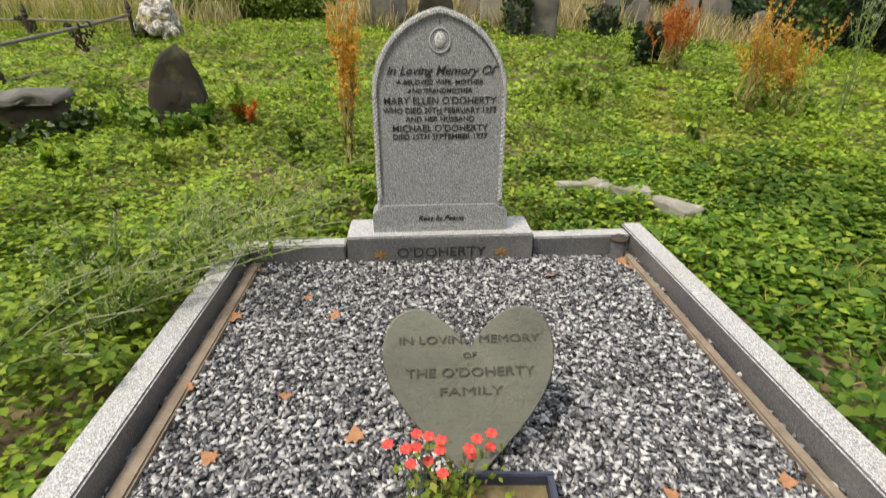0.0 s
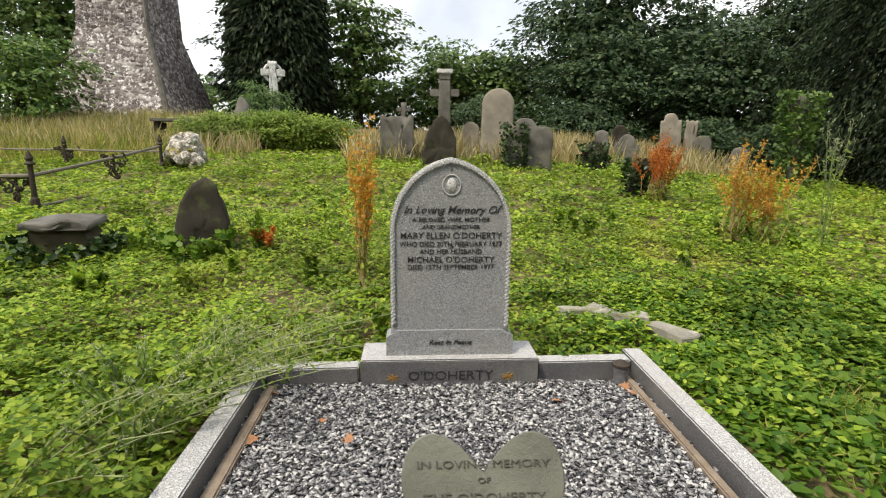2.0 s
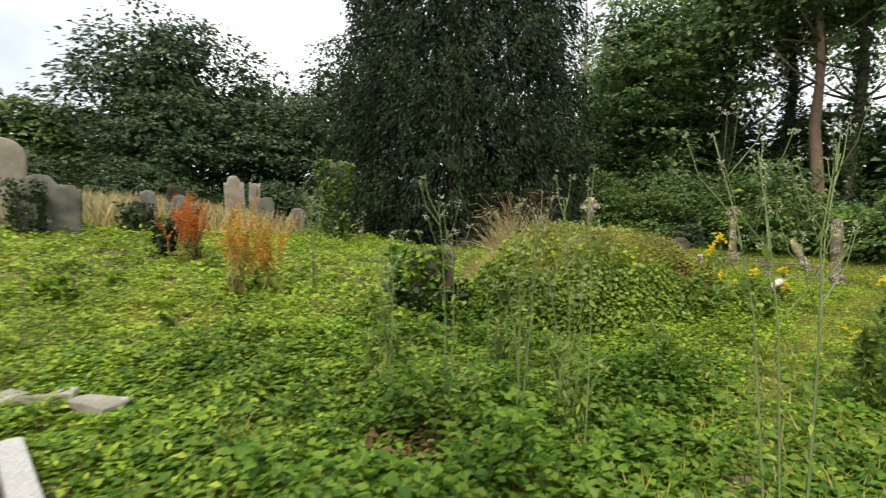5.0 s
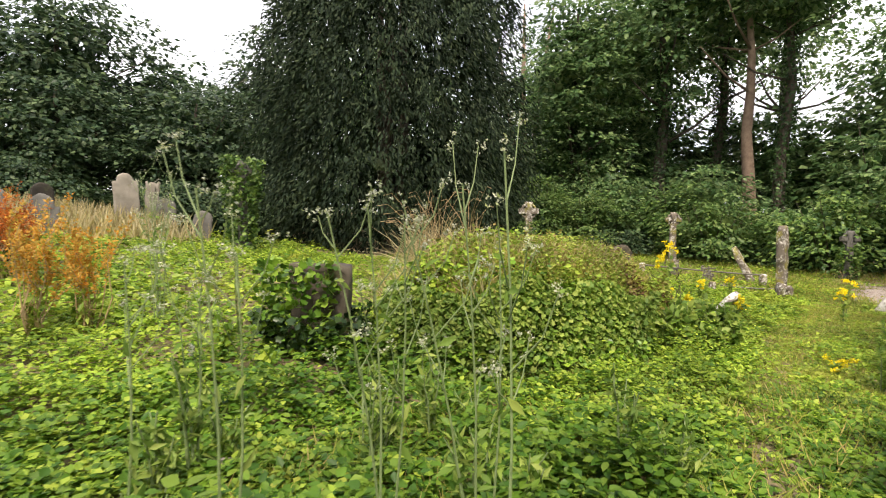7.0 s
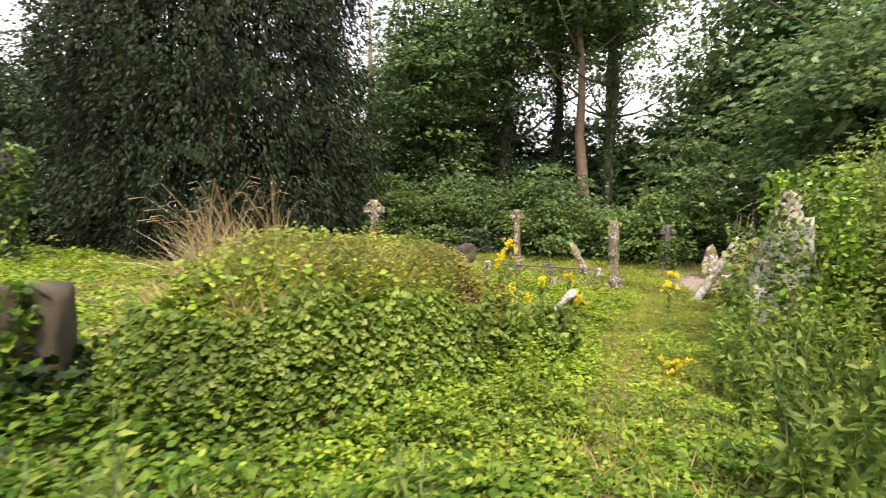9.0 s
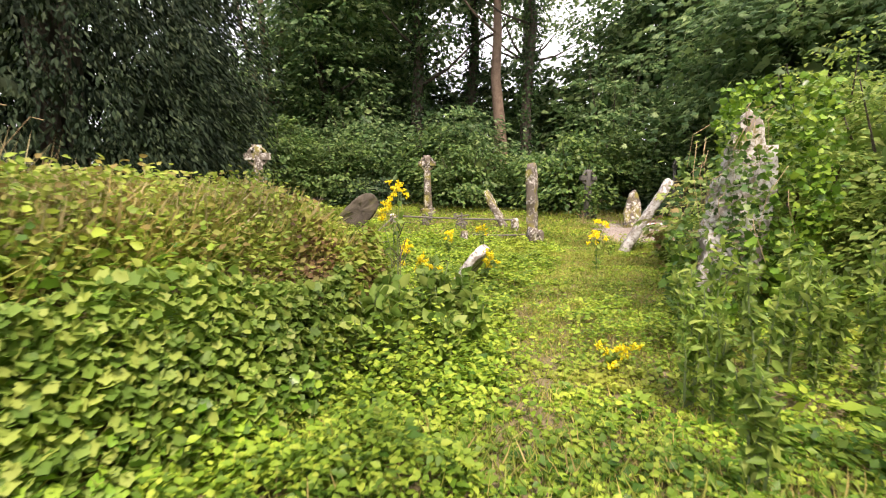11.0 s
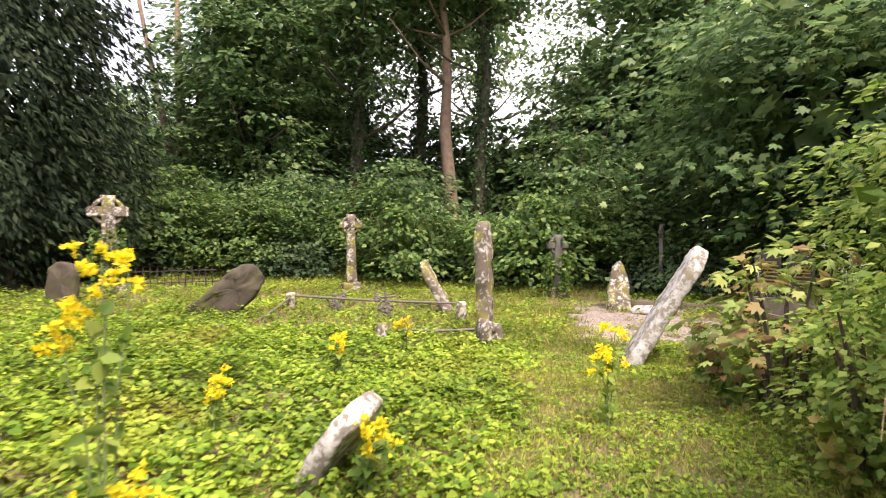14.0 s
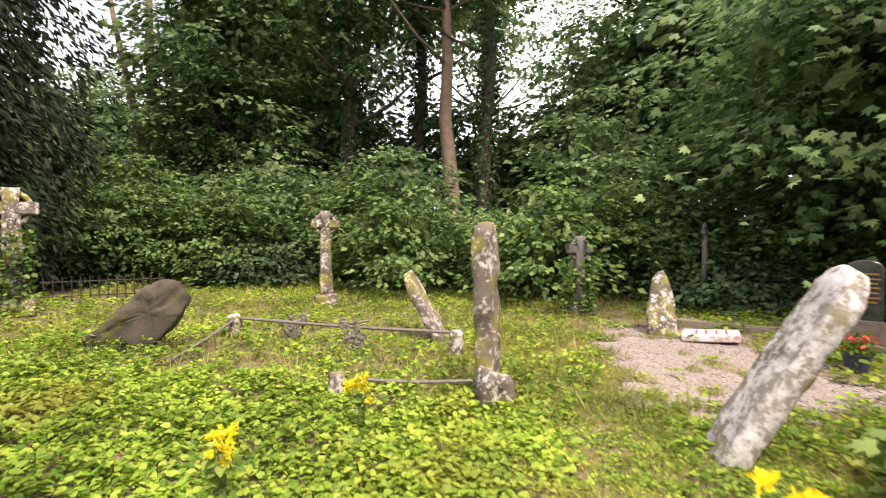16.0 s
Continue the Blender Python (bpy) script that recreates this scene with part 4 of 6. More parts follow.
rail((PA[0] + 0.02, PA[1], za + 0.06), (PA[0] + 0.2, PA[1] + 2.0, za + 0.22), 0.02, M_OLD_IRON, "fallen weathered iron rail in low plants")
rail((PC[0] - 2, PC[1] + 0.2, zc + 0.42), (*PC, zc + 0.42), 0.02, M_OLD_IRON, "weathered iron back rail between posts")
rail((*PC, zc + 0.42), (*PB, zb + 0.45), 0.02, M_OLD_IRON, "weathered iron back rail between posts")
ornament(PA[0] - 0.3, PA[1] + 0.05, za + 0.55, M_IRON, 0.5, 0.4, 10)
ornament(-6.9, 10.7, hz(-6.9, 10.7) + 0.62, M_IRON, 0.46, 0.45, 30)
ornament(PC[0] + 0.05, PC[1], zc + 0.45, M_IRON, 0.5, 0.3, 10)
E1, E2 = (18.5, 6.6), (18.35, 3.35)
for p, hh in ((E1, 0.3), (E2, 0.34), ((16.65, 4.1), 0.2)):
    bm = slab(outline("segment", 0.17, hh + 0.1), 0.16, 0.012, p[1], 0.03)
    tagged(part("stone_post", bm, M_LICHEN_STONE, at=pose(*p, hz(*p) - 0.08, 0, 0, 20), smooth=True), "short lichened stone post holding an iron rail", "post", "plot posts")
rail((*E1, hz(*E1) + 0.26), (*E2, hz(*E2) + 0.33), 0.017, M_OLD_IRON, "thin weathered iron rail between stone posts")
rail((*E1, hz(*E1) + 0.24), (16.9, 6.3, hz(16.9, 6.3) + 0.03), 0.015, M_OLD_IRON, "thin iron rail fallen into low plants")
rail((16.75, 3.95, hz(16.7, 3.9) + 0.13), (16.95, 2.85, hz(16.9, 2.8) + 0.16), 0.015, M_OLD_IRON, "thin weathered iron rail near the ground")
ornament(18.6, 5.75, hz(18.6, 5.7) + 0.3, M_OLD_IRON, 0.4, 0.3, -60)
ornament(18.25, 4.65, hz(18.2, 4.6) + 0.42, M_OLD_IRON, 0.36, 0.5, -60)
fence = empty("iron_fence", pose(20.4, 11.0, hz(20.4, 11.0), 0, 0, -50), "low rusty iron fence half hidden by shrubs", "fence", kind="")
for k in range(14):
    bm = bmesh.new()
    tube(bm, [(0, 0, -0.05), (0, 0, 0.42), (0, 0, 0.5)], [0.012, 0.012, 0.004], 6)
    part("picket", bm, M_IRON, fence, at=pose(-1.0 + 0.15 * k, 0, 0))
for z in (0.1, 0.38):
    bm = bmesh.new()
    tube(bm, [(-1.05, 0, z), (1.05, 0, z)], [0.012] * 2, 6)
    part("bar", bm, M_IRON, fence)


# ---- rubble tomb, table tomb, fallen pieces ----
def boulder(name, x, y, sx, sy, sz, material, label, cat="stone", seed=1.0, rough=0.25):
    bm = bmesh.new()
    bmesh.ops.create_icosphere(bm, subdivisions=4, radius=1)
    for v in bm.verts:
        f = 1 + rough * noise.noise(v.co * 1.6 + Vector((seed * 5,) * 3)) + 0.3 * rough * noise.noise(v.co * 6)
        v.co = Vector((v.co.x * sx, v.co.y * sy, v.co.z * sz)) * f
    return tagged(part(name, bm, material, at=pose(x, y, hz(x, y)), smooth=True), label, cat)


cairn = empty("stone_cairn", pose(-6.75, 13.5, hz(-6.75, 13.5)), "heap of white-lichened rubble stones", "stone heap")
for k in range(46):
    a, v = random.uniform(0, 6.28), random.random()
    r = (0.55 - 0.38 * v) * random.uniform(0.75, 1)
    bm = bmesh.new()
    bmesh.ops.create_icosphere(bm, subdivisions=2, radius=0.16)
    for q in bm.verts:
        q.co *= 1 + 0.35 * noise.noise(q.co * 8 + Vector((k, 0, 0)))
    part("rubble_stone", bm, M_WHITE_LICHEN if k % 3 else M_LICHEN_STONE, cairn, at=pose(r * math.cos(a), r * math.sin(a), 0.08 + 0.72 * v, random.uniform(0, 90), random.uniform(0, 90), 0))
table = empty("table_tomb", pose(-9.4, 18.7, hz(-9.4, 18.7), 0, 0, 5), "stone table tomb with a thin ledger slab", "tomb")
part("ledger", block(bmesh.new(), 1.75, 0.85, 0.1, None, 0.02), M_GREY_STONE, table, at=pose(0, 0, 0.72))
for sx in (-0.7, 0.7):
    part("support", block(bmesh.new(), 0.16, 0.7, 0.76, None, 0.02), M_DARK_STONE, table, at=pose(sx, 0, -0.04))
boulder("rounded_boulder", -7.3, 19.0, 0.5, 0.4, 1.45, M_GREY_STONE, "rounded grey stone above the ivy", seed=2)
boulder("broken_stone", 16.2, 6.4, 0.16, 0.1, 0.1, M_LICHEN_STONE, "small pale broken stone in low plants", seed=3)
for sx, sy, sw, sd, turn, sd0 in ((1.36, 3.96, 0.5, 0.26, -32, 4.0), (1.7, 3.62, 0.36, 0.22, -50, 5.0), (1.05, 4.02, 0.24, 0.18, 20, 6.5), (1.55, 3.9, 0.22, 0.16, 70, 7.7)):
    bm = slab([(sw / 2, -sd / 2), (sw * 0.52, 0), (sw * 0.4, sd / 2), (0, sd * 0.46), (-sw * 0.45, sd / 2), (-sw / 2, 0), (-sw * 0.46, -sd / 2), (0, -sd * 0.53)], 0.09, 0.012, sd0, 0.012, 9)
    tagged(part("broken_slab", bm, M_PALE_SLAB, at=pose(sx, sy, hz(sx, sy) + 0.012, 84, 4, turn)), "flat pale broken stone slab beside the grave", "stone", "broken slabs")
boulder("broken_stone", 3.85, 3.1, 0.2, 0.15, 0.06, M_BUFF_STONE, "low stone among weeds", seed=6)

# gravel clearing
def lie(x, y):
    """The height of the bare ground."""
    return H(x, y) + 0.05 * (vnoise(x, y, 0.9) - 0.5) + 0.03 * (vnoise(x, y, 3.1) - 0.5) - 0.025


def clearing(x, y):
    """Under 1 on the gravel, over 1 beyond its ragged edge."""
    return ((x - 19.3) / 2.5) ** 2 + ((y + 0.05) / 1.75) ** 2 + 1.5 * (vnoise(x, y, 1.2) - 0.5) + 1.3 * (vnoise(x, y, 3.7) - 0.5)


bm = bmesh.new()
bmesh.ops.create_grid(bm, x_segments=60, y_segments=48, size=1)
for v in bm.verts:
    x, y = 19.2 + 3.0 * v.co.x, -0.1 + 2.5 * v.co.y
    v.co = (x, y, float(lie(x, y)) + 0.015 - 0.07 * float(ss(0.5, 0.95, clearing(x, y))))
tagged(part("gravel_clearing", bm, M_PATH_CHIPS), "pinkish gravel clearing among the graves", "gravel", kind="structure")
n = 21000
gx2, gy2 = RNG.uniform(16.4, 22.2, n), RNG.uniform(-2.5, 2.4, n)
k = clearing(gx2, gy2) + 0.35 * RNG.random(n) < 1.0
gx2, gy2 = gx2[k], gy2[k]
chips("loose_gravel", np.stack([gx2, gy2, lie(gx2, gy2) + 0.014], 1), RNG.uniform(0.02, 0.045, len(gx2)), M_PATH_CHIPS, "loose pinkish gravel on the clearing")
flat = empty("flat_marker", pose(20.4, 0.05, hz(20.4, 0.05), 0, 0, -12), "pink and white flat grave marker on gravel", "grave marker")
part("slab", block(bmesh.new(), 0.5, 0.75, 0.1, None, 0.015), M_PAINTED, flat, at=pose(0, 0, 0, -4, 0, 0))
for k in range(4):
    part("inscription_bar", block(bmesh.new(), 0.34, 0.03, 0.004, None, 0), M_RED, flat, at=pose(0, -0.2 + 0.13 * k, 0.098 - 0.0091 * k + 0.015, -4, 0, 0))
pot = empty("flower_pot", pose(18.9, -1.1, hz(18.9, -1.1)), "dark plastic flower pot with red blooms", "planter")
bm = bmesh.new()
tube(bm, [(0, 0, 0), (0, 0, 0.18), (0, 0, 0.2)], [0.1, 0.14, 0.15], 16)
part("pot", bm, M_POT, pot)
lp = RNG.normal(size=(160, 3)) * (0.1, 0.1, 0.06) + (0, 0, 0.27)
link("leaves", leaves("leaves", lp, rand_dirs(160, 0.3), rand_dirs(160, 1), 0.07, OVATE), M_GREEN_LEAF, pot)
lp = RNG.normal(size=(60, 3)) * (0.09, 0.09, 0.04) + (0, 0, 0.34)
link("blooms", leaves("blooms", lp, rand_dirs(60, 0.3), rand_dirs(60, 1), 0.06, OVATE), M_RED, pot)

# two black headstones on a shared kerb at the clearing's far side
for k, (bx, by, bw, bh) in enumerate(((20.62, -1.93, 0.42, 0.84), (20.44, -2.38, 0.42, 0.78))):
    bs = empty("black_headstone", pose(bx, by, hz(bx, by) - 0.04, 0, 0, -113), "polished black granite headstone with gilt lettering", "headstone", "black headstones")
    part("plinth", block(bmesh.new(), 0.56, 0.3, 0.36, None, 0.012), M_CONCRETE, bs, "rough grey concrete plinth")
    part("tablet", slab(outline("segment", bw, bh), 0.09, 0.0, 0, 0.01), M_BLACK_GRANITE, bs, at=pose(0, 0, 0.355))
    for j, (u, wd) in enumerate(((0.64, 0.2), (0.57, 0.24), (0.51, 0.18), (0.45, 0.23), (0.38, 0.2), (0.31, 0.24), (0.25, 0.16))):
        part("lettering_bar", block(bmesh.new(), wd, 0.003, 0.022, None, 0), M_GOLD, bs, at=pose(0.05, -0.047, 0.355 + u))
    part("cross_upright", block(bmesh.new(), 0.018, 0.004, 0.3, None, 0), M_PALE_CUT, bs, at=pose(-0.14, -0.047, 0.6))
    part("cross_arm", block(bmesh.new(), 0.08, 0.004, 0.018, None, 0), M_PALE_CUT, bs, at=pose(-0.14, -0.0475, 0.81))
kerb = empty("plot_kerb", pose(0, 0, -0.56), "low brown stone kerb along the clearing", "grave kerb")
bar("kerb_stone", (20.9, -1.35), (21.5, 0.55), 0.12, 0.16, M_CONCRETE, kerb, bevel=0.02)
bar("kerb_stone", (20.85, -1.45), (19.2, -2.0), 0.12, 0.16, M_CONCRETE, kerb, bevel=0.02)

# ---- church tower ----
tower = empty("church_tower", pose(-17.35, 30.3, hz(-17.3, 30.3) - 0.4), "ruined rubble-stone church tower with flared base", "tower")
bm = bmesh.new()
levels = [(0, 3.2), (0.7, 3.02), (1.5, 2.8), (2.5, 2.5), (3.6, 2.18), (4.4, 1.95), (4.8, 1.84), (6, 1.8), (9, 1.74), (14, 1.7)]
rings = []
for z, a in levels:
    side = 14
    ring_pts = []
    for cxy, nxt in (((1, -1), (1, 1)), ((1, 1), (-1, 1)), ((-1, 1), (-1, -1)), ((-1, -1), (1, -1))):
        for k in range(side):
            u = k / side
            ring_pts.append(((cxy[0] + (nxt[0] - cxy[0]) * u) * a, (cxy[1] + (nxt[1] - cxy[1]) * u) * a, z))
    rings.append([bm.verts.new(Vector(p) + 0.07 * noise.noise_vector(Vector(p) * 1.3)) for p in ring_pts])
for r0, r1 in zip(rings, rings[1:]):
    for k in range(len(r0)):
        bm.faces.new((r0[k], r0[(k + 1) % len(r0)], r1[(k + 1) % len(r0)], r1[k]))
bm.faces.new(rings[-1])
part("wall", bm, M_RUBBLE, tower)
bm = bmesh.new()
tube(bm, [(3.2, -3.2, 0), (2.5, -2.5, 2.5), (1.88, -1.88, 4.6), (1.74, -1.74, 9), (1.7, -1.7, 14)], [0.16, 0.14, 0.13, 0.12, 0.12], 6)
part("quoin", bm, M_GREY_STONE, tower, "pale dressed corner stones")


# ---- trees and shrubs ----
def crown_points(n_clumps, centre, radii, per, spread_c, shell=0.55, rng=RNG):
    """Leaf places, ways and upper sides: drooping flat sprays through a crown, thinner within."""
    d = rand_dirs(n_clumps, 0, rng)
    r = shell + (1 - shell) * rng.random((n_clumps, 1)) ** 0.6
    lump = 0.72 + 0.56 * vnoise(d[:, 0] * 2 + centre[0], d[:, 2] * 2 + d[:, 1] + centre[1], 1.5)[:, None]
    C = np.array(centre) + d * r * lump * np.array(radii)
    size = np.repeat(spread_c * rng.uniform(0.6, 1.5, n_clumps), per)[:, None]
    q = rng.normal(size=(n_clumps * per, 3))
    flat = np.hypot(q[:, 0], q[:, 1])
    out = np.repeat(d, per, 0) * (1, 1, 0.3)
    P = np.repeat(C, per, 0) + size * (q * (1.15, 1.15, 0.2) + out * 0.4) - np.stack([0 * flat, 0 * flat, 0.3 * size[:, 0] * flat ** 1.6], 1)
    D = q * (1, 1, 0) + out * 0.8 + rng.normal(size=q.shape) * 0.35 - (0, 0, 0.55)
    N = rng.normal(size=q.shape) * 0.38 + out * 0.45 + (0, 0, 1)
    return P, D, N


def broadleaf(x, y, h, crown_r, trunk_r, label, n_clumps=260, per=46, leaf=0.2, material=M_WOOD_LEAF, bark=M_BARK, low=0.3, seed=0, name="tree", lean=0.0, limbs=7, shape=OVATE, ivy=0.0):
    rng = np.random.default_rng(seed + 100)
    rnd = random.Random(seed)
    th = empty(name, pose(x, y, hz(x, y) - 0.1), label, "tree")
    bm = bmesh.new()
    pts = [Vector((lean * h * u + 0.25 * trunk_r * noise.noise((u * 3, seed, 1)) * 4, 0.9 * trunk_r * noise.noise((u * 3, seed, 5)) * 2, h * 0.86 * u)) for u in np.linspace(0, 1, 9)]
    tube(bm, pts, [trunk_r * (1.25 if k == 0 else 1 - 0.85 * k / 8) for k in range(9)], 10)
    part("trunk", bm, bark, th, smooth=True)
    for k in range(limbs):
        u = rnd.uniform(max(0.25, low), 0.85)
        p = pts[int(u * 8)]
        a = 2.4 * k + rnd.uniform(-0.4, 0.4)
        L = crown_r * rnd.uniform(0.55, 0.95)
        e = p + Vector((math.cos(a) * L, math.sin(a) * L, L * rnd.uniform(0.25, 0.9)))
        m = p.lerp(e, 0.5) + Vector((0, 0, -0.08 * L))
        bm = bmesh.new()
        tube(bm, [p, m, e], [trunk_r * 0.42 * (1.1 - u), trunk_r * 0.28 * (1.1 - u), 0.02], 7)
        part("limb", bm, bark, th, smooth=True)
    zc = h * (1 + low) / 2
    P, D, N = crown_points(n_clumps, (lean * h * 0.7, 0, zc), (crown_r, crown_r, h * (1 - low) / 2), int(per * 1.1), crown_r * 0.13, 0.4, rng)
    m = int(n_clumps * 3.2)
    F = np.array((lean * h * 0.7, 0, zc)) + rand_dirs(m, 0, rng) * rng.uniform(0.1, 0.66, (m, 1)) * np.array((crown_r, crown_r, h * (1 - low) / 2))
    P, D, N = np.vstack([P, F]), np.vstack([D, rand_dirs(m, -0.2, rng)]), np.vstack([N, rand_dirs(m, 0.3, rng)])
    S = np.concatenate([1.14 * leaf * rng.uniform(0.6, 1.25, len(P) - m), crown_r * rng.uniform(0.09, 0.17, m)])
    if ivy:
        k = int(260 * ivy)
        a, z = rng.uniform(0, 2 * np.pi, k), rng.uniform(0, ivy, k)
        rr = trunk_r * (1.0 - 0.5 * z / h) + 0.05 + 0.4 * rng.random(k) ** 2 * vnoise(a * 2, z, 1.1)
        Q = np.stack([rr * np.cos(a) + np.interp(z, [p.z for p in pts], [p.x for p in pts]), rr * np.sin(a) + np.interp(z, [p.z for p in pts], [p.y for p in pts]), z], 1)
        O = np.stack([np.cos(a), np.sin(a), 0 * a], 1)
        link("foliage", leaves("foliage", Q, O * 0.5 + rand_dirs(k, 0, rng) * 0.7 - (0, 0, 0.7), O + rand_dirs(k, 0.5, rng) * 0.5, rng.uniform(0.1, 0.2, k), OVATE), M_TRUNK_IVY, th, "dark ivy climbing the trunk")
    link("crown", leaves("crown", P, D, N, S, shape), material, th)
    return th


def yew(x, y, h, r, label, n=2600, per=22, seed=0, spray=0.34, material=M_YEW, base=0.15, power=0.5):
    """A dense dark conifer of hanging sprays."""
    rng = np.random.default_rng(seed + 300)
    th = empty("yew_tree", pose(x, y, hz(x, y) - 0.1), label, "tree")
    for k in range(5):
        a = 1.26 * k + seed
        bm = bmesh.new()
        b = Vector((0.35 * math.cos(a), 0.35 * math.sin(a), 0))
        tube(bm, [b, b * 1.6 + Vector((0, 0, h * 0.35)), b * 1.3 + Vector((0, 0, h * 0.8))], [0.24, 0.18, 0.04], 8)
        part("trunk", bm, M_BARK, th, smooth=True)
    u = rng.random(n)
    z = base + (h - base) * u
    prof = np.clip(np.minimum((u + 0.12) / 0.22, 1), 0, 1) ** 0.6 * np.clip(1 - u, 0, 1) ** power
    a = rng.uniform(0, 2 * np.pi, n)
    lump = 0.72 + 0.3 * vnoise(a * 2.2, z * 0.45, 1.7) + 0.24 * vnoise(a * 7, z * 0.3, 1.9)
    rad = r * prof * lump * np.sqrt(rng.uniform(0.42, 1.0, n))
    C = np.stack([rad * np.cos(a), rad * np.sin(a), z], 1)
    out = np.stack([np.cos(a), np.sin(a), np.full(n, -1.3)], 1)
    P = np.repeat(C, per, 0) + rng.normal(size=(n * per, 3)) * (0.14, 0.14, 0.4)
    D = np.repeat(out, per, 0) + rand_dirs(n * per, 0, rng) * 0.75
    m = n // 3
    F = np.stack([0.72 * rad * np.cos(a), 0.72 * rad * np.sin(a), z], 1)[:m]
    P, D = np.vstack([P, F]), np.vstack([D, rand_dirs(m, 1.0, rng)])
    S = np.concatenate([spray * rng.uniform(0.5, 1.2, n * per), rng.uniform(0.7, 1.3, m)])
    link("foliage", leaves("foliage", P, D, rand_dirs(len(P), 0, rng), S, NARROW), material, th)
    return th


def shrub(x, y, h, r, label, n_clumps=90, per=40, leaf=0.12, material=M_SHRUB_LEAF, seed=0, name="shrub", shape=OVATE, ry=None, stems=6, z0=0.0):
    rng = np.random.default_rng(seed + 500)
    th = empty(name, pose(x, y, hz(x, y) - 0.04), label, "shrub")
    for k in range(stems):
        a = 6.28 * k / stems + seed
        bm = bmesh.new()
        tube(bm, [(0.1 * math.cos(a), 0.1 * math.sin(a), 0), (0.35 * r * math.cos(a), 0.35 * r * math.sin(a), h * 0.5), (0.6 * r * math.cos(a), 0.6 * r * math.sin(a), h * 0.85)], [0.03, 0.02, 0.006], 5)
        part("stem", bm, M_BARK, th)
    P, D, N = crown_points(n_clumps, (0, 0, h * 0.5 + z0), (r, ry or r, h * 0.52), per, 0.15 * max(r, 0.8), 0.45, rng)
    keep = P[:, 2] > 0.02
    P, D, N = P[keep], D[keep], N[keep]
    m = n_clumps * 3 if h > 2 else 0
    F = np.array((0, 0, h * 0.48)) + rand_dirs(m, 0, rng) * rng.uniform(0.1, 0.66, (m, 1)) * np.array((r, ry or r, h * 0.48))
    P, D, N = np.vstack([P, F]), np.vstack([D, rand_dirs(m, -0.2, rng)]), np.vstack([N, rand_dirs(m, 0.9, rng)])
    S = np.concatenate([leaf * rng.uniform(0.6, 1.3, len(P) - m), r * rng.uniform(0.12, 0.22, m)])
    link("foliage", leaves("foliage", P, D, N, S, shape), material, th)
    return th


# the large yew and the trees behind the churchyard
yew(17.6, 17.0, 16.5, 6.0, "very large dark old yew tree", 5200, 24, 1, 0.23, power=0.22)
yew(-9.6, 31.5, 13.0, 3.0, "tall dark columnar yew beside the tower", 2200, 18, 2, 0.5, power=0.3)
broadleaf(-5.6, 34.0, 8.4, 2.6, 0.3, "rounded green tree beside the columnar yew", 170, 36, 0.28, M_FAR_LEAF, low=0.1, seed=3)
broadleaf(0.5, 38.0, 6.4, 3.4, 0.25, "rounded bright green tree beyond the graves", 170, 36, 0.3, M_FAR_LEAF, low=0.05, seed=4)
broadleaf(4.5, 37.0, 6.0, 3.2, 0.25, "rounded green tree beyond the graves", 160, 36, 0.3, M_FAR_LEAF, low=0.05, seed=5)
broadleaf(9.0, 32.0, 11.5, 4.8, 0.4, "broad grey-green tree beyond the graves", 300, 40, 0.28, M_DARK_LEAF, low=0.08, seed=6)
broadleaf(15.0, 33.0, 10.5, 4.8, 0.4, "broad dark green tree beyond the graves", 280, 40, 0.28, M_DARK_LEAF, low=0.06, seed=7)
broadleaf(20.5, 31.5, 13.0, 4.4, 0.35, "tall dark green tree beyond the yew", 240, 40, 0.28, M_DARK_LEAF, low=0.05, seed=13)
broadleaf(13.0, 25.5, 7.0, 3.4, 0.3, "dark spreading tree behind the headstones", 240, 40, 0.22, M_DARK_LEAF, low=0.04, seed=8)
broadleaf(8.0, 27.5, 6.2, 3.2, 0.3, "dark spreading tree behind the headstones", 220, 40, 0.22, M_DARK_LEAF, low=0.04, seed=9)
broadleaf(-24.0, 33.0, 11.0, 4.5, 0.4, "green tree behind the tower", 220, 36, 0.3, M_FAR_LEAF, low=0.06, seed=10)
broadleaf(-17.5, 22.0, 4.5, 2.6, 0.2, "ivied green tree in front of the tower", 130, 36, 0.2, M_SHRUB_LEAF, low=0.03, seed=11)
broadleaf(-12.0, 34.0, 7.5, 2.6, 0.3, "dark tree behind the tower", 130, 36, 0.26, M_DARK_LEAF, low=0.04, seed=12)

# woodland to the east
WOOD = [(31.1, 6.8, 18, 3.6, 0.36, 21, 0.56), (31.7, 5.4, 19, 3.8, 0.34, 22, 0.56), (34.6, 9.0, 19, 3.6, 0.4, 23, 0.5), (31.5, 11.0, 17, 3.8, 0.42, 24, 0.42), (29.5, 15.0, 15, 3.2, 0.36, 36, 0.12), (33.5, -2.2, 17, 4.8, 0.5, 25, 0.16), (33.5, 29.5, 7, 3.4, 0.3, 26, 0.1),
        (38.0, 15.5, 18, 4.5, 0.45, 27, 0.25), (37.6, 20.6, 16.5, 4.3, 0.4, 28, 0.12), (27.0, -9.5, 14, 5.2, 0.5, 29, 0.15), (43.0, 7.5, 20, 4.6, 0.45, 31, 0.5), (42.5, 1.0, 15, 4.2, 0.4, 38, 0.3), (40.0, -7.0, 17, 5.5, 0.45, 32, 0.15), (24.5, 27.0, 14, 4.6, 0.4, 33, 0.1), (33.0, 25.5, 9.5, 3.8, 0.3, 34, 0.04)]
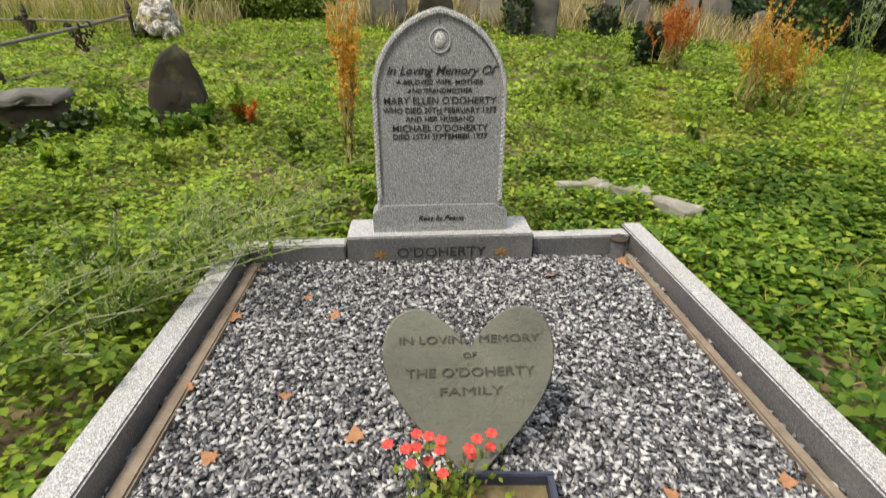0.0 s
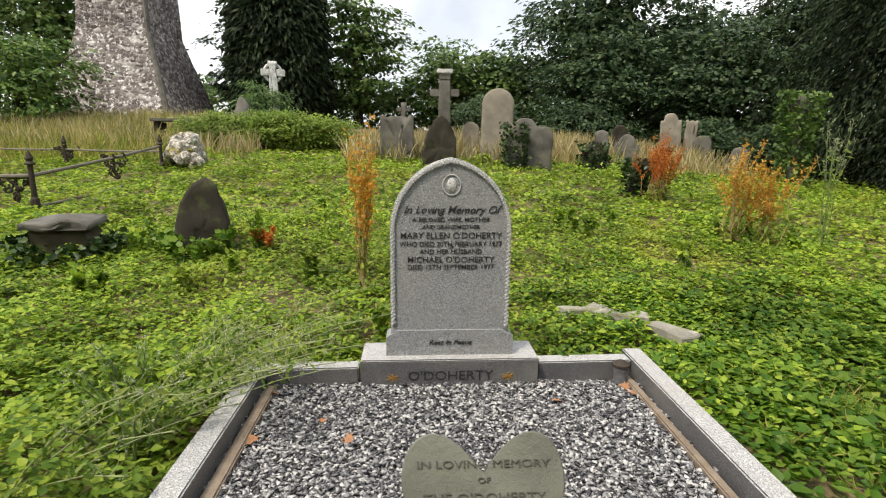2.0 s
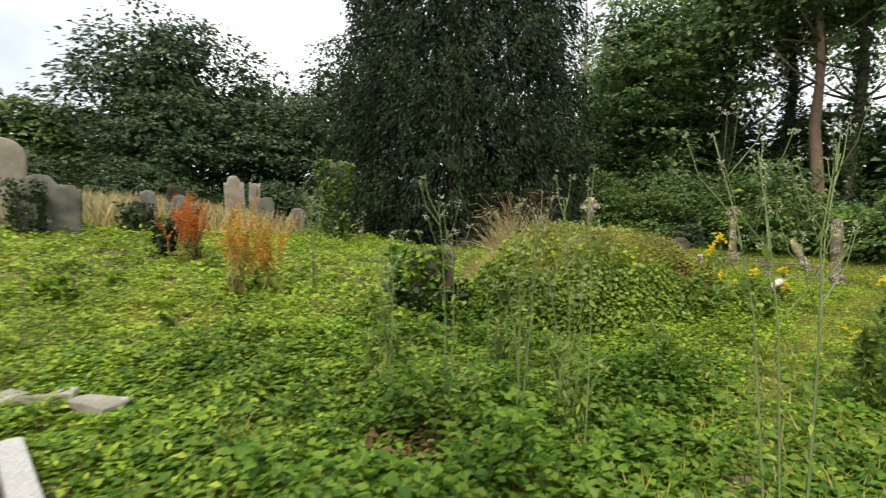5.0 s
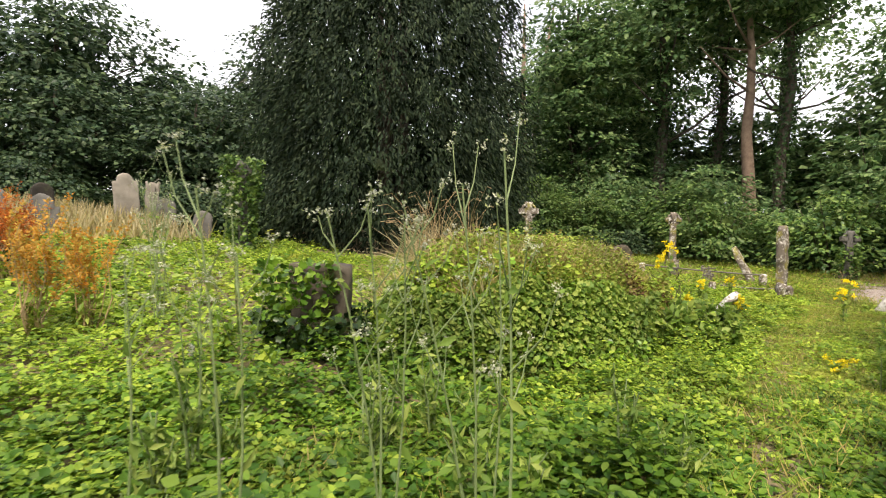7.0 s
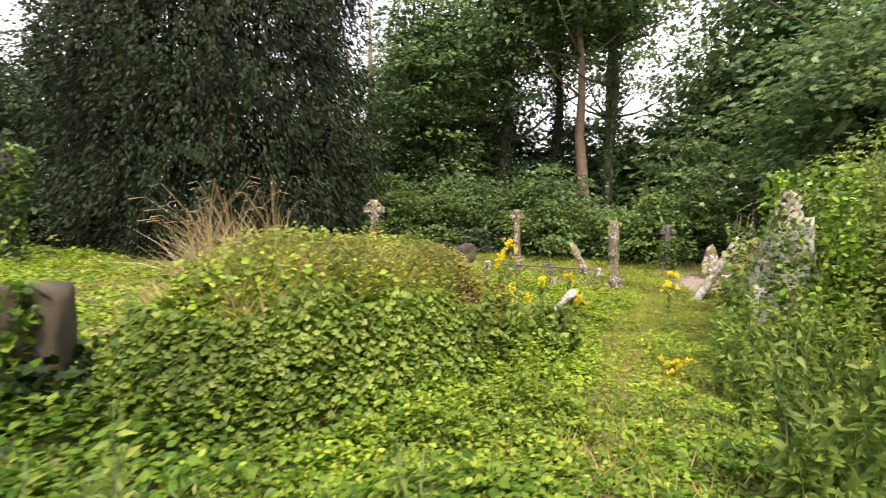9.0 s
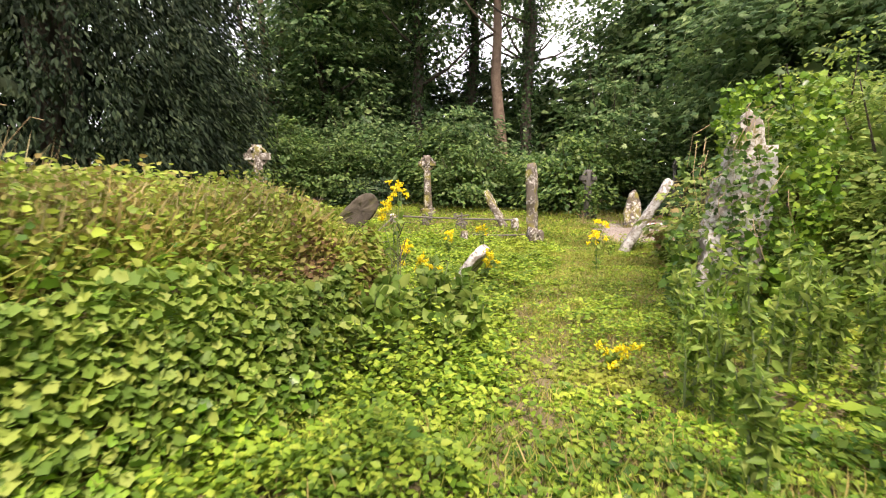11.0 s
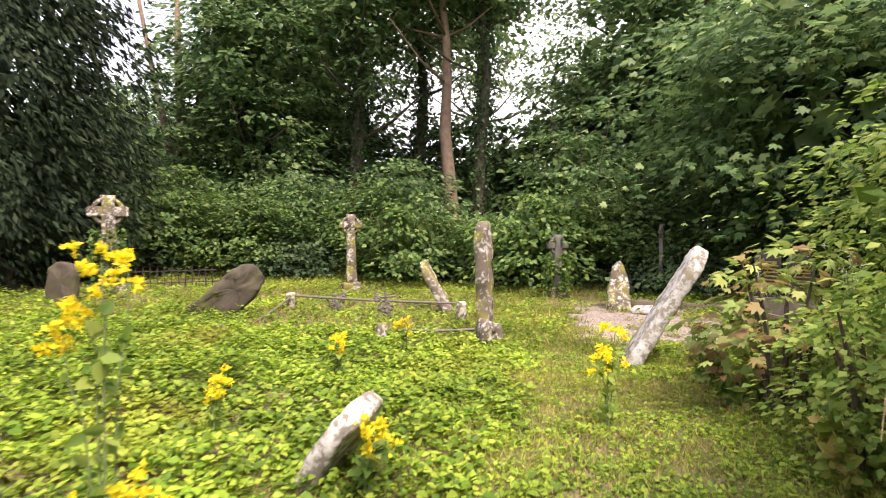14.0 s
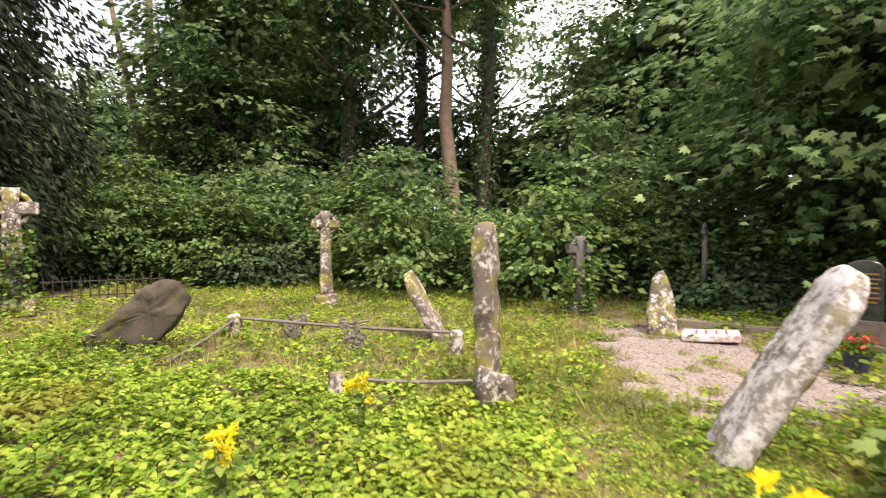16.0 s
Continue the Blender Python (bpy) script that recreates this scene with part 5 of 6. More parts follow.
for x, y, h, cr, tr, sd, lw in WOOD:
    broadleaf(x, y, h, cr, tr, "tall woodland tree with ivied trunk", 150 if sd in (21, 22, 23, 24, 38, 31) else 330, 34, 0.27, M_WOOD_LEAF, M_RED_BARK if sd == 21 else M_BARK, lw, sd, ivy=0.62 * h if sd in (22, 23, 24, 25, 27, 28, 36, 37) else 0.0)
broadleaf(24.5, -4.6, 9.5, 4.4, 0.3, "low-branched dark sycamore at the clearing", 260, 40, 0.2, M_WOOD_LEAF, low=0.14, seed=41, shape=SYCAMORE)
broadleaf(20.5, -8.0, 9.0, 4.2, 0.3, "low-branched dark sycamore at the clearing", 220, 36, 0.2, M_WOOD_LEAF, low=0.14, seed=42, shape=SYCAMORE)
# Trees added out of view, blocking southern sky light so upright faces darken.
for k, (x, y) in enumerate(((-13, -12), (-5.5, -11), (1.5, -12.5), (8, -11.5), (14.5, -12.5), (-20, -10))):
    broadleaf(x, y, 12, 4.6, 0.4, "unseen tall tree added to screen off the southern sky", 150, 26, 0.5, M_WOOD_LEAF, low=0.06, seed=70 + k)
bare = empty("bare_tree", pose(29.4, 18.3, hz(29.4, 18.3)), "half-bare reddish trunk forked above the shrubs", "tree")
for k, (dx, dy, r0) in enumerate(((0.2, 0.3, 0.32), (1.2, -0.8, 0.22), (-1.0, 1.4, 0.2))):
    bm = bmesh.new()
    tube(bm, [(0, 0, 0), (0.1 * dx, 0.1 * dy, 2.5), (0.35 * dx + 0.1, 0.35 * dy, 5), (0.6 * dx - 0.1, 0.6 * dy, 8), (1.2 * dx, 1.2 * dy, 14)], [r0 * 1.2, r0, r0 * 0.8, r0 * 0.55, 0.05], 9)
    part("trunk", bm, M_RED_BARK, bare, smooth=True)
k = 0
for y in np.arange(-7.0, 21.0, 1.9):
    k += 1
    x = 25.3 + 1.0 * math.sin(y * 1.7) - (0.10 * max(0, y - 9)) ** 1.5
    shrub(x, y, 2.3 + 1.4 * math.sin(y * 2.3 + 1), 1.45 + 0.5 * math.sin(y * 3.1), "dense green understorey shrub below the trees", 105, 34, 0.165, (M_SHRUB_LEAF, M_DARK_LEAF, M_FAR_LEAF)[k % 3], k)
    shrub(x + 2.3, y + 0.8, (4.9 + 2.2 * math.sin(y * 1.3)) * (0.58 if 1 < y < 12 else 1), 1.9 + 0.5 * math.cos(y * 2.7), "tall green understorey shrub below the trees", 115, 32, 0.2, M_WOOD_LEAF, k + 60)
for k, h in enumerate((11, 11.5, 10.5, 7.4, 8.2, 7.4, 10, 10.5, 8.5)):
    shrub(35.5 + 1.5 * math.sin(2.1 * k), -9 + 4.2 * k, h, 2.9, "tall dense thicket behind the woodland trunks", 190, 26, 0.42, M_WOOD_LEAF, k + 200, "thicket")
for k, (x, y, h, r) in enumerate(((13.6, -2.3, 2.9, 1.5), (15.2, -1.95, 3.5, 1.4), (16.0, -4.6, 3.2, 1.9), (12.0, -2.6, 2.0, 1.3), (9.0, -2.7, 1.3, 1.1))):
    shrub(x, y, h, r, "tall leafy bush beside the ivied stone", 170, 50, 0.085, M_PALE_GREEN, k + 90, "bush")
for k, (x, y, h, r) in enumerate(((-6.3, 18.6, 1.35, 1.2), (-4.6, 18.8, 1.3, 1.2), (-8.3, 18.4, 1.1, 1.1), (-7.3, 18.2, 1.25, 1.1), (-5.4, 18.4, 1.4, 1.0))):
    shrub(x, y, h, r, "low clipped-looking mound of ivy over a tomb", 190, 34, 0.1, M_PALE_GREEN, k + 110, "ivy_mound", ry=0.8)
shrub(-7.2, 20.9, 2.3, 0.9, "young conifer bush round the white cross", 110, 40, 0.16, M_WOOD_LEAF, 130, "bush", NARROW)
for k in range(12):
    x = -30 + 5.2 * k
    shrub(x, 41 + 2 * math.sin(k), 3.6, 3.4, "far green hedge beyond the churchyard", 70, 26, 0.36, M_FAR_LEAF, k + 140, "hedge")
for k, (x, y) in enumerate(((10.5, 21.5), (13.0, 21.0), (6.0, 23.5), (2.0, 25.0), (21.5, 14.5), (22.5, 19.0))):
    shrub(x, y, 2.2, 1.9, "dark undergrowth below the trees", 130, 40, 0.16, M_DARK_LEAF, k + 160, "undergrowth")

for k, (x, y, h, r) in enumerate(((22.4, 13.4, 3.0, 1.5), (23.9, 11.2, 2.8, 1.5), (24.6, 14.6, 3.6, 1.7))):
    shrub(x, y, h, r, "light green shrub behind the iron fence", 110, 42, 0.14, M_FAR_LEAF, k + 420)

# ---- the overgrown tomb mound ----
MC, MR = (8.65, 4.05), (2.75, 1.55)


def mound_z(x, y):
    q = ((x - MC[0]) / MR[0]) ** 2 + ((y - MC[1]) / MR[1]) ** 2
    return 1.08 * np.clip(1 - q ** 1.15, 0, 1) ** 0.68 * (0.78 + 0.34 * vnoise(x, y, 1.2) + 0.12 * vnoise(x, y, 3.3))


bm = bmesh.new()
bmesh.ops.create_grid(bm, x_segments=48, y_segments=36, size=1)
for v in bm.verts:
    x, y = MC[0] + v.co.x * MR[0] * 1.05, MC[1] + v.co.y * MR[1] * 1.05
    v.co = (x, y, hz(x, y) - 0.08 + 0.86 * float(mound_z(x, y)))
tagged(part("overgrown_mound", bm, M_EARTH, smooth=True), "earth-covered tomb mound buried under ivy and bramble", "mound", kind="structure")


def scatter(n, x0, x1, y0, y1):
    return RNG.uniform(x0, x1, n), RNG.uniform(y0, y1, n)


def cover(name, x, y, z, size, shape, material, label, cat="plants", tilt=0.9, droop=0.0, lift=0.35):
    n = len(x)
    a = RNG.uniform(0, 2 * np.pi, n)
    D = np.stack([np.cos(a), np.sin(a), RNG.normal(lift - droop, 0.35, n)], 1)
    N = rand_dirs(n, 0.0) * tilt + (0, 0, 1)
    ob = link(name, leaves(name, np.stack([x, y, z], 1), D, N, size, shape), material)
    return tagged(ob, label, cat, kind="stuff")


x, y = scatter(60000, MC[0] - 2.9, MC[0] + 2.9, MC[1] - 1.7, MC[1] + 1.7)
mz = mound_z(x, y)
k = mz > 0.02
x, y, mz = x[k], y[k], mz[k]
z = H(x, y) + mz * (0.88 + 0.14 * RNG.random(len(x))) + 0.1 * RNG.random(len(x))
z += np.where(mz > 0.7, 0.16 * RNG.random(len(x)) ** 2, 0)
topside = (x + 2.0 * vnoise(x, y, 1.3) + 0.8 * RNG.random(len(x)) > 9.9) | (mz + 0.55 * (vnoise(x, y, 1.6) - 0.5) + 0.35 * (RNG.random(len(x)) - 0.5) > 0.86) | ((x > 9.4) & (vnoise(x, y, 1.1) > 0.45))
dead = (x > 8.7) & (y < MC[1] - 0.3) & (mz < 0.78 + 0.6 * (vnoise(x, y, 2.1) - 0.5)) & (RNG.random(len(x)) < 0.72)
s = ~topside & ~dead
iv = s & (vnoise(x, y, 1.9) + 0.4 * RNG.random(len(x)) > 0.62)
cover("ivy_cover", x[iv], y[iv], z[iv], RNG.uniform(0.035, 0.075, iv.sum()), LOBED, M_IVY, "glossy green ivy over the mound", droop=0.6)
iv = s & ~iv
cover("weed_cover", x[iv], y[iv], z[iv] + 0.04, RNG.uniform(0.035, 0.08, iv.sum()), TOOTHED, M_GROUND_LEAF, "soft green weeds over the mound", droop=0.3)
cover("dead_bramble", x[dead], y[dead], z[dead], RNG.uniform(0.03, 0.065, dead.sum()), TOOTHED, M_DEAD_BRAMBLE, "brown dead bramble leaves low on the mound")
s = topside & ~dead
cover("bramble_cover", x[s], y[s], z[s], RNG.uniform(0.03, 0.065, s.sum()), TOOTHED, M_BRAMBLE, "yellowing bramble and weeds on the mound's top")
# ivy near the walker's side hangs on the face of the mound
n = 9000
a = RNG.uniform(np.pi * 0.9, 2 * np.pi * 0.78, n)
u = RNG.random(n)
x, y = MC[0] + MR[0] * (1.0 - 0.12 * u) * np.cos(a), MC[1] + MR[1] * (1.0 - 0.12 * u) * np.sin(a)
cover("ivy_face", x, y, H(x, y) + u * 0.95 * (0.7 + 0.5 * vnoise(x, y, 2)), RNG.uniform(0.035, 0.075, n), LOBED, M_PALE_GREEN, "green ivy hanging on the mound's side", droop=0.9)


n = 9000
a = RNG.uniform(-0.45 * np.pi, 0.2 * np.pi, n)
u = RNG.random(n)
x, y = MC[0] + MR[0] * (1.02 - 0.16 * u) * np.cos(a), MC[1] + MR[1] * (1.02 - 0.16 * u) * np.sin(a)
zz = H(x, y) + u * 0.95 * (0.7 + 0.5 * vnoise(x, y, 2))
dead = (u + 0.5 * (vnoise(x, y, 2.3) - 0.5) + 0.3 * RNG.random(n) < 0.72) & (np.abs(a + 0.45) < 0.85)
g = ~dead
cover("bramble_face", x[g], y[g], zz[g], RNG.uniform(0.035, 0.08, g.sum()), TOOTHED, M_BRAMBLE, "yellowing bramble hanging on the mound's end", droop=0.6)
cover("dead_bramble", x[dead], y[dead], zz[dead], RNG.uniform(0.03, 0.07, dead.sum()), TOOTHED, M_DEAD_BRAMBLE, "brown dead bramble leaves on the mound's end", droop=0.9)
bm = bmesh.new()
for _ in range(80):
    a = random.uniform(-0.35 * math.pi, 0.2 * math.pi)
    p = Vector((MC[0] + MR[0] * math.cos(a), MC[1] + MR[1] * math.sin(a), 0))
    p.z = hz(p.x, p.y) + random.uniform(0.1, 0.9)
    d = Vector((random.uniform(-0.35, 0.25), random.uniform(-0.2, 0.2), random.uniform(-0.3, 0.2)))
    tube(bm, [p, p + d * 0.5 + Vector((0, 0, 0.08)), p + d], [0.005, 0.004, 0.002], 4)
tagged(part("bramble_canes", bm, M_BARK), "brown dead bramble canes on the mound's end", "brambles", kind="stuff")


def ivy_on(x, y, z0, z1, r, n, material, label, size=(0.05, 0.1), flat=1.0):
    """Ivy leaves wrapped round a stone."""
    a = RNG.uniform(0, 2 * np.pi, n)
    zz = RNG.uniform(z0, z1, n)
    rr = r * (0.7 + 0.5 * vnoise(a * 1.5, zz * 2.0, 1.9)) * RNG.uniform(0.7, 1.1, n)
    px, py = x + rr * np.cos(a), y + flat * rr * np.sin(a)
    return cover("ivy_growth", px, py, H(px, py) + zz, RNG.uniform(*size, n), LOBED, material, label, "ivy", 1.2, 0.7)


ivy_on(5.6, 5.0, 0, 0.9, 0.36, 1000, M_IVY, "green ivy on the squat gravestone")
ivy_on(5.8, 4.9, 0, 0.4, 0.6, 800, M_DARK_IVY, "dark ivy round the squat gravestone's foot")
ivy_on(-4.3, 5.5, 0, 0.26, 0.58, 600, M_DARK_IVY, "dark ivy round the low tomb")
ivy_on(-2.95, 5.75, 0, 0.28, 0.42, 420, M_GREEN_LEAF, "green weeds round the dark stone's foot")
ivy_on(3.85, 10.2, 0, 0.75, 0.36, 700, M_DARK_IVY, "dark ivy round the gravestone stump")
ivy_on(9.9, 14.9, 1.5, 2.7, 0.55, 1200, M_SHRUB_LEAF, "ivy smothering the tall cross", (0.07, 0.13))
ivy_on(9.9, 14.9, 0, 1.5, 0.4, 900, M_SHRUB_LEAF, "ivy round the tall cross's shaft", (0.07, 0.13))
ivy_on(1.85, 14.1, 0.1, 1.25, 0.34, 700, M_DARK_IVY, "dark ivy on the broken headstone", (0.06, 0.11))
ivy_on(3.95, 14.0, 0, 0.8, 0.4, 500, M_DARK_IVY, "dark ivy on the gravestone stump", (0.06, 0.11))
ivy_on(12.25, -0.5, 0.1, 2.3, 0.55, 2600, M_IVY, "ivy smothering the tall leaning stone", (0.045, 0.09))
ivy_on(11.55, 0.1, 0.05, 1.6, 0.4, 900, M_SHRUB_LEAF, "sparse ivy on the tall stone's face", (0.03, 0.07))
bm = bmesh.new()
for _ in range(36):
    p = Vector((11.75 + random.uniform(-0.4, 0.5), 0.0 + random.uniform(-0.5, 0.4), 0))
    p.z = hz(p.x, p.y) + random.uniform(0.5, 2.1)
    d = Vector((random.uniform(-0.3, 0.1), random.uniform(-0.1, 0.3), random.uniform(-0.9, -0.2)))
    tube(bm, [p, p + d * 0.5 + Vector((-0.08, 0.06, 0.1)), p + d], [0.003, 0.0025, 0.0015], 4)
tagged(part("dry_vines", bm, M_DRY_STEM), "dry pale vine stems hanging over the leaning stone", "vines", kind="stuff")
ivy_on(11.7, -0.1, 0.0, 0.9, 0.6, 450, M_IVY, "ivy round the foot of the leaning stone", (0.06, 0.12))
ivy_on(18.5, 10.75, 0.1, 1.4, 0.3, 700, M_SHRUB_LEAF, "ivy round the large cross's shaft", (0.06, 0.1))
ivy_on(22.05, 1.9, 0.0, 1.0, 0.3, 500, M_SHRUB_LEAF, "ivy round the small cross", (0.06, 0.1))


# ---- low plants over the ground ----
def clear(x, y):
    """Where plants may grow: not on the grave, the gravel or the trodden path."""
    g = (x > -1.13 - 0.05 * y) & (x < 1.44 - 0.05 * y) & (y < 2.97 + 0.075 * x) & (y > -0.3)
    hs = (np.abs(x + 0.02) < 0.6) & (np.abs(y - 2.99) < 0.2)
    gr = clearing(x, y) < 0.42
    return ~(g | hs | gr)


def path_y(x):
    return np.interp(x, (-2, 1, 3, 5, 7, 9, 12, 16, 20), (-1.3, -0.9, 0.2, 0.55, 1.1, 1.45, 1.7, 1.6, 1.2))


def on_path(x, y, half=0.34):
    return np.abs(y - path_y(x)) < np.interp(x, (4, 9, 12), (0.13, 0.2, half)) * (0.6 + 0.8 * vnoise(x, y, 1.3))


def carpet(name, n, box, size, shape, material, label, height, thin_path=0.12, per=11, spread_r=1.5):
    """Low plants, each a rosette of leaves about a stem, crowded into hummocks."""
    x, y = scatter(n // per, *box)
    x, y = x + RNG.normal(0, 0.45, len(x)), y + RNG.normal(0, 0.45, len(y))
    k = clear(x, y) & (~on_path(x, y) | (RNG.random(len(x)) < thin_path))
    k &= vnoise(x, y, 1.7) + 0.5 * RNG.random(len(x)) > 0.3
    x, y = x[k], y[k]
    hump = (0.15 + 2.2 * vnoise(x, y, 0.8) * vnoise(x, y, 2.6)) * (0.25 + 1.5 * vnoise(x, y, 4.6) ** 1.3) * height * RNG.uniform(0.6, 1.15, len(x))
    hump *= 0.35 + 0.65 * ss(0.0, 0.5, np.abs(y - path_y(x)) - 0.2)
    m = len(x) * per
    x, y, hump = np.repeat(x, per), np.repeat(y, per), np.repeat(hump, per)
    a, r = RNG.uniform(0, 2 * np.pi, m), RNG.random(m)
    s = RNG.uniform(*size, m)
    R = spread_r * size[1] * r
    px, py = x + R * np.cos(a), y + R * np.sin(a)
    z = H(px, py) + hump * (1 - 0.75 * r) * RNG.uniform(0.55, 1, m)
    k = clear(px, py) | (RNG.random(m) < 0.25)
    z = z - 0.03 * ss(2.2, 1.3, np.abs(px)) * ss(4.2, 3.3, py)
    D = np.stack([np.cos(a), np.sin(a), RNG.normal(0.12, 0.3, m)], 1)
    N = rand_dirs(m) * 0.55 + (0, 0, 1)
    ob = link(name, leaves(name, np.stack([px, py, z], 1)[k], D[k], N[k], s[k], shape), material)
    return tagged(ob, label, "ground cover", kind="stuff")


GC = "bright green ground cover of small leafy weeds"
carpet("ground_cover", 92000, (-4.5, 4.5, 2.4, 7.5), (0.028, 0.07), OVATE, M_GROUND_LEAF, GC, 0.24)
carpet("ground_cover", 34000, (-4.2, -1.0, -0.2, 3.3), (0.025, 0.06), TOOTHED, M_GROUND_LEAF, GC, 0.26)
carpet("ground_cover", 42000, (1.15, 6.5, 0.0, 4.5), (0.035, 0.085), TOOTHED, M_GREEN_LEAF, "green ground cover of small leafy weeds", 0.26)
carpet("ground_cover", 56000, (-12, 5, 7.2, 16), (0.06, 0.12), OVATE, M_GROUND_LEAF, GC, 0.24)
carpet("ground_cover", 33600, (4.2, 12, 4.5, 16), (0.06, 0.12), OVATE, M_GROUND_LEAF, GC, 0.24)
carpet("ground_cover", 19200, (-16, 14, 15.5, 25), (0.12, 0.2), OVATE, M_GROUND_LEAF, "green ground cover under the far graves", 0.25)
carpet("ground_cover", 22000, (-8, -4.2, 2.5, 7.5), (0.05, 0.09), OVATE, M_GROUND_LEAF, GC, 0.24)
carpet("ground_cover", 62000, (10.3, 16.6, 2.0, 8), (0.035, 0.08), TOOTHED, M_GROUND_LEAF, GC, 0.24)
carpet("ground_cover", 48000, (8.5, 17, -1.5, 3.2), (0.02, 0.05), OVATE, M_GROUND_LEAF, "short green weeds along the path", 0.1, 0.75)
carpet("ground_cover", 35200, (16, 24.5, 1.0, 12), (0.045, 0.09), OVATE, M_GROUND_LEAF, GC, 0.18)
carpet("ground_cover", 24000, (6.2, 10.2, 1.3, 3.1), (0.028, 0.062), TOOTHED, M_GROUND_LEAF, "green leafy weeds at the mound's foot", 0.34, 0.2)
carpet("ground_cover", 22000, (4, 12, -1.6, 2.2), (0.03, 0.06), OVATE, M_GROUND_LEAF, "green weeds along the path", 0.16, 0.35)
carpet("ground_cover", 16000, (16, 26, -7, 1.6), (0.06, 0.1), OVATE, M_GROUND_LEAF, GC, 0.14)
carpet("ground_cover", 17600, (10.3, 17, 7.5, 13.5), (0.06, 0.1), OVATE, M_GROUND_LEAF, GC, 0.22)
carpet("ground_cover", 30000, (2.5, 9, -1.8, 2.2), (0.035, 0.08), OVATE, M_GREEN_LEAF, "green weeds along the path", 0.2, 0.25)


carpet("ground_cover", 24000, (11.5, 17.5, -1.3, 1.9), (0.022, 0.05), OVATE, M_GROUND_LEAF, "short green weeds along the path", 0.08, 0.8)
carpet("ground_cover", 15000, (-9, 12, -8.5, -0.6), (0.08, 0.14), OVATE, M_GROUND_LEAF, "green ground cover behind the grave plot", 0.2)
carpet("ground_cover", 9000, (-9, -3.6, -1.5, 4), (0.07, 0.12), OVATE, M_GROUND_LEAF, GC, 0.2)
carpet("ground_cover", 7000, (11, 24, -8.5, -1.2), (0.08, 0.14), OVATE, M_GROUND_LEAF, GC, 0.2)


def grass(name, n, box, size, material, label, up=1.3, gaps=0.5):
    x, y = scatter(n, *box)
    k = clear(x, y) & (0.6 * vnoise(x, y, 1.1) + 0.5 * vnoise(x, y, 3.4) + 0.3 * RNG.random(n) > gaps)
    x, y = x[k], y[k]
    m = len(x)
    D = rand_dirs(m, up)
    ob = link(name, leaves(name, np.stack([x, y, H(x, y) - 0.02 + 0.92 * mound_z(x, y)], 1), D, rand_dirs(m), RNG.uniform(*size, m), BLADE), material)
    return tagged(ob, label, "grass", kind="stuff")


grass("path_grass", 84000, (8, 20.5, -0.6, 3.4), (0.045, 0.12), M_GRASS, "short yellow-green grass on the trodden path", gaps=0.4)
grass("rough_grass", 9000, (1.6, 8.5, -0.8, 3.0), (0.08, 0.2), M_GRASS, "rough green grass beside the path")
grass("dry_grass", 9000, (-3, 9, 15, 22), (0.4, 1.0), M_STRAW, "tall dry straw-coloured grass among far graves", 2.2)
grass("dry_grass", 8000, (-18, -6, 15.5, 25), (0.3, 0.9), M_STRAW, "tall dry grass below the tower", 2.2)
grass("rough_grass", 9000, (-18, -8, 14, 25), (0.3, 0.8), M_GRASS, "rough green grass below the tower", 2.0)
grass("rough_grass", 14000, (16.5, 25, 0.5, 10), (0.08, 0.25), M_GRASS, "rough grass between the eastern graves")
grass("mound_grass", 22000, (6.6, 10.4, 3.2, 5.3), (0.12, 0.3), M_GRASS, "yellow-green grass on the mound")
grass("mound_straw", 11000, (6.6, 10.4, 3.4, 5.4), (0.15, 0.35), M_STRAW, "dry grass on the mound")


# ---- single weeds ----
def weed_lines(rnd, n, h, spread_w, bend=0.15):
    out = []
    for _ in range(n):
        a, s = rnd.uniform(0, 6.28), rnd.uniform(0.2, 1) * spread_w
        hh = h * rnd.uniform(0.7, 1)
        b = Vector((0.25 * s * math.cos(a), 0.25 * s * math.sin(a), 0))
        e = Vector((s * math.cos(a), s * math.sin(a), hh))
        m = b.lerp(e, 0.55) + Vector((-bend * s * math.cos(a), -bend * s * math.sin(a), 0.05 * hh))
        out.append([b, b.lerp(m, 0.5), m, m.lerp(e, 0.5) + Vector((rnd.uniform(-0.02, 0.02), rnd.uniform(-0.02, 0.02), 0)), e])
    return out


def on_lines(lines, n, lo, hi, jitter, rng):
    k = rng.integers(0, len(lines), n)
    t = lo + (hi - lo) * rng.random(n)
    L = np.array([[tuple(p) for p in ln] for ln in lines])
    f = t * 4
    i = np.minimum(f.astype(int), 3)
    w = (f - i)[:, None]
    return L[k, i] * (1 - w) + L[k, i + 1] * w + rng.normal(size=(n, 3)) * jitter


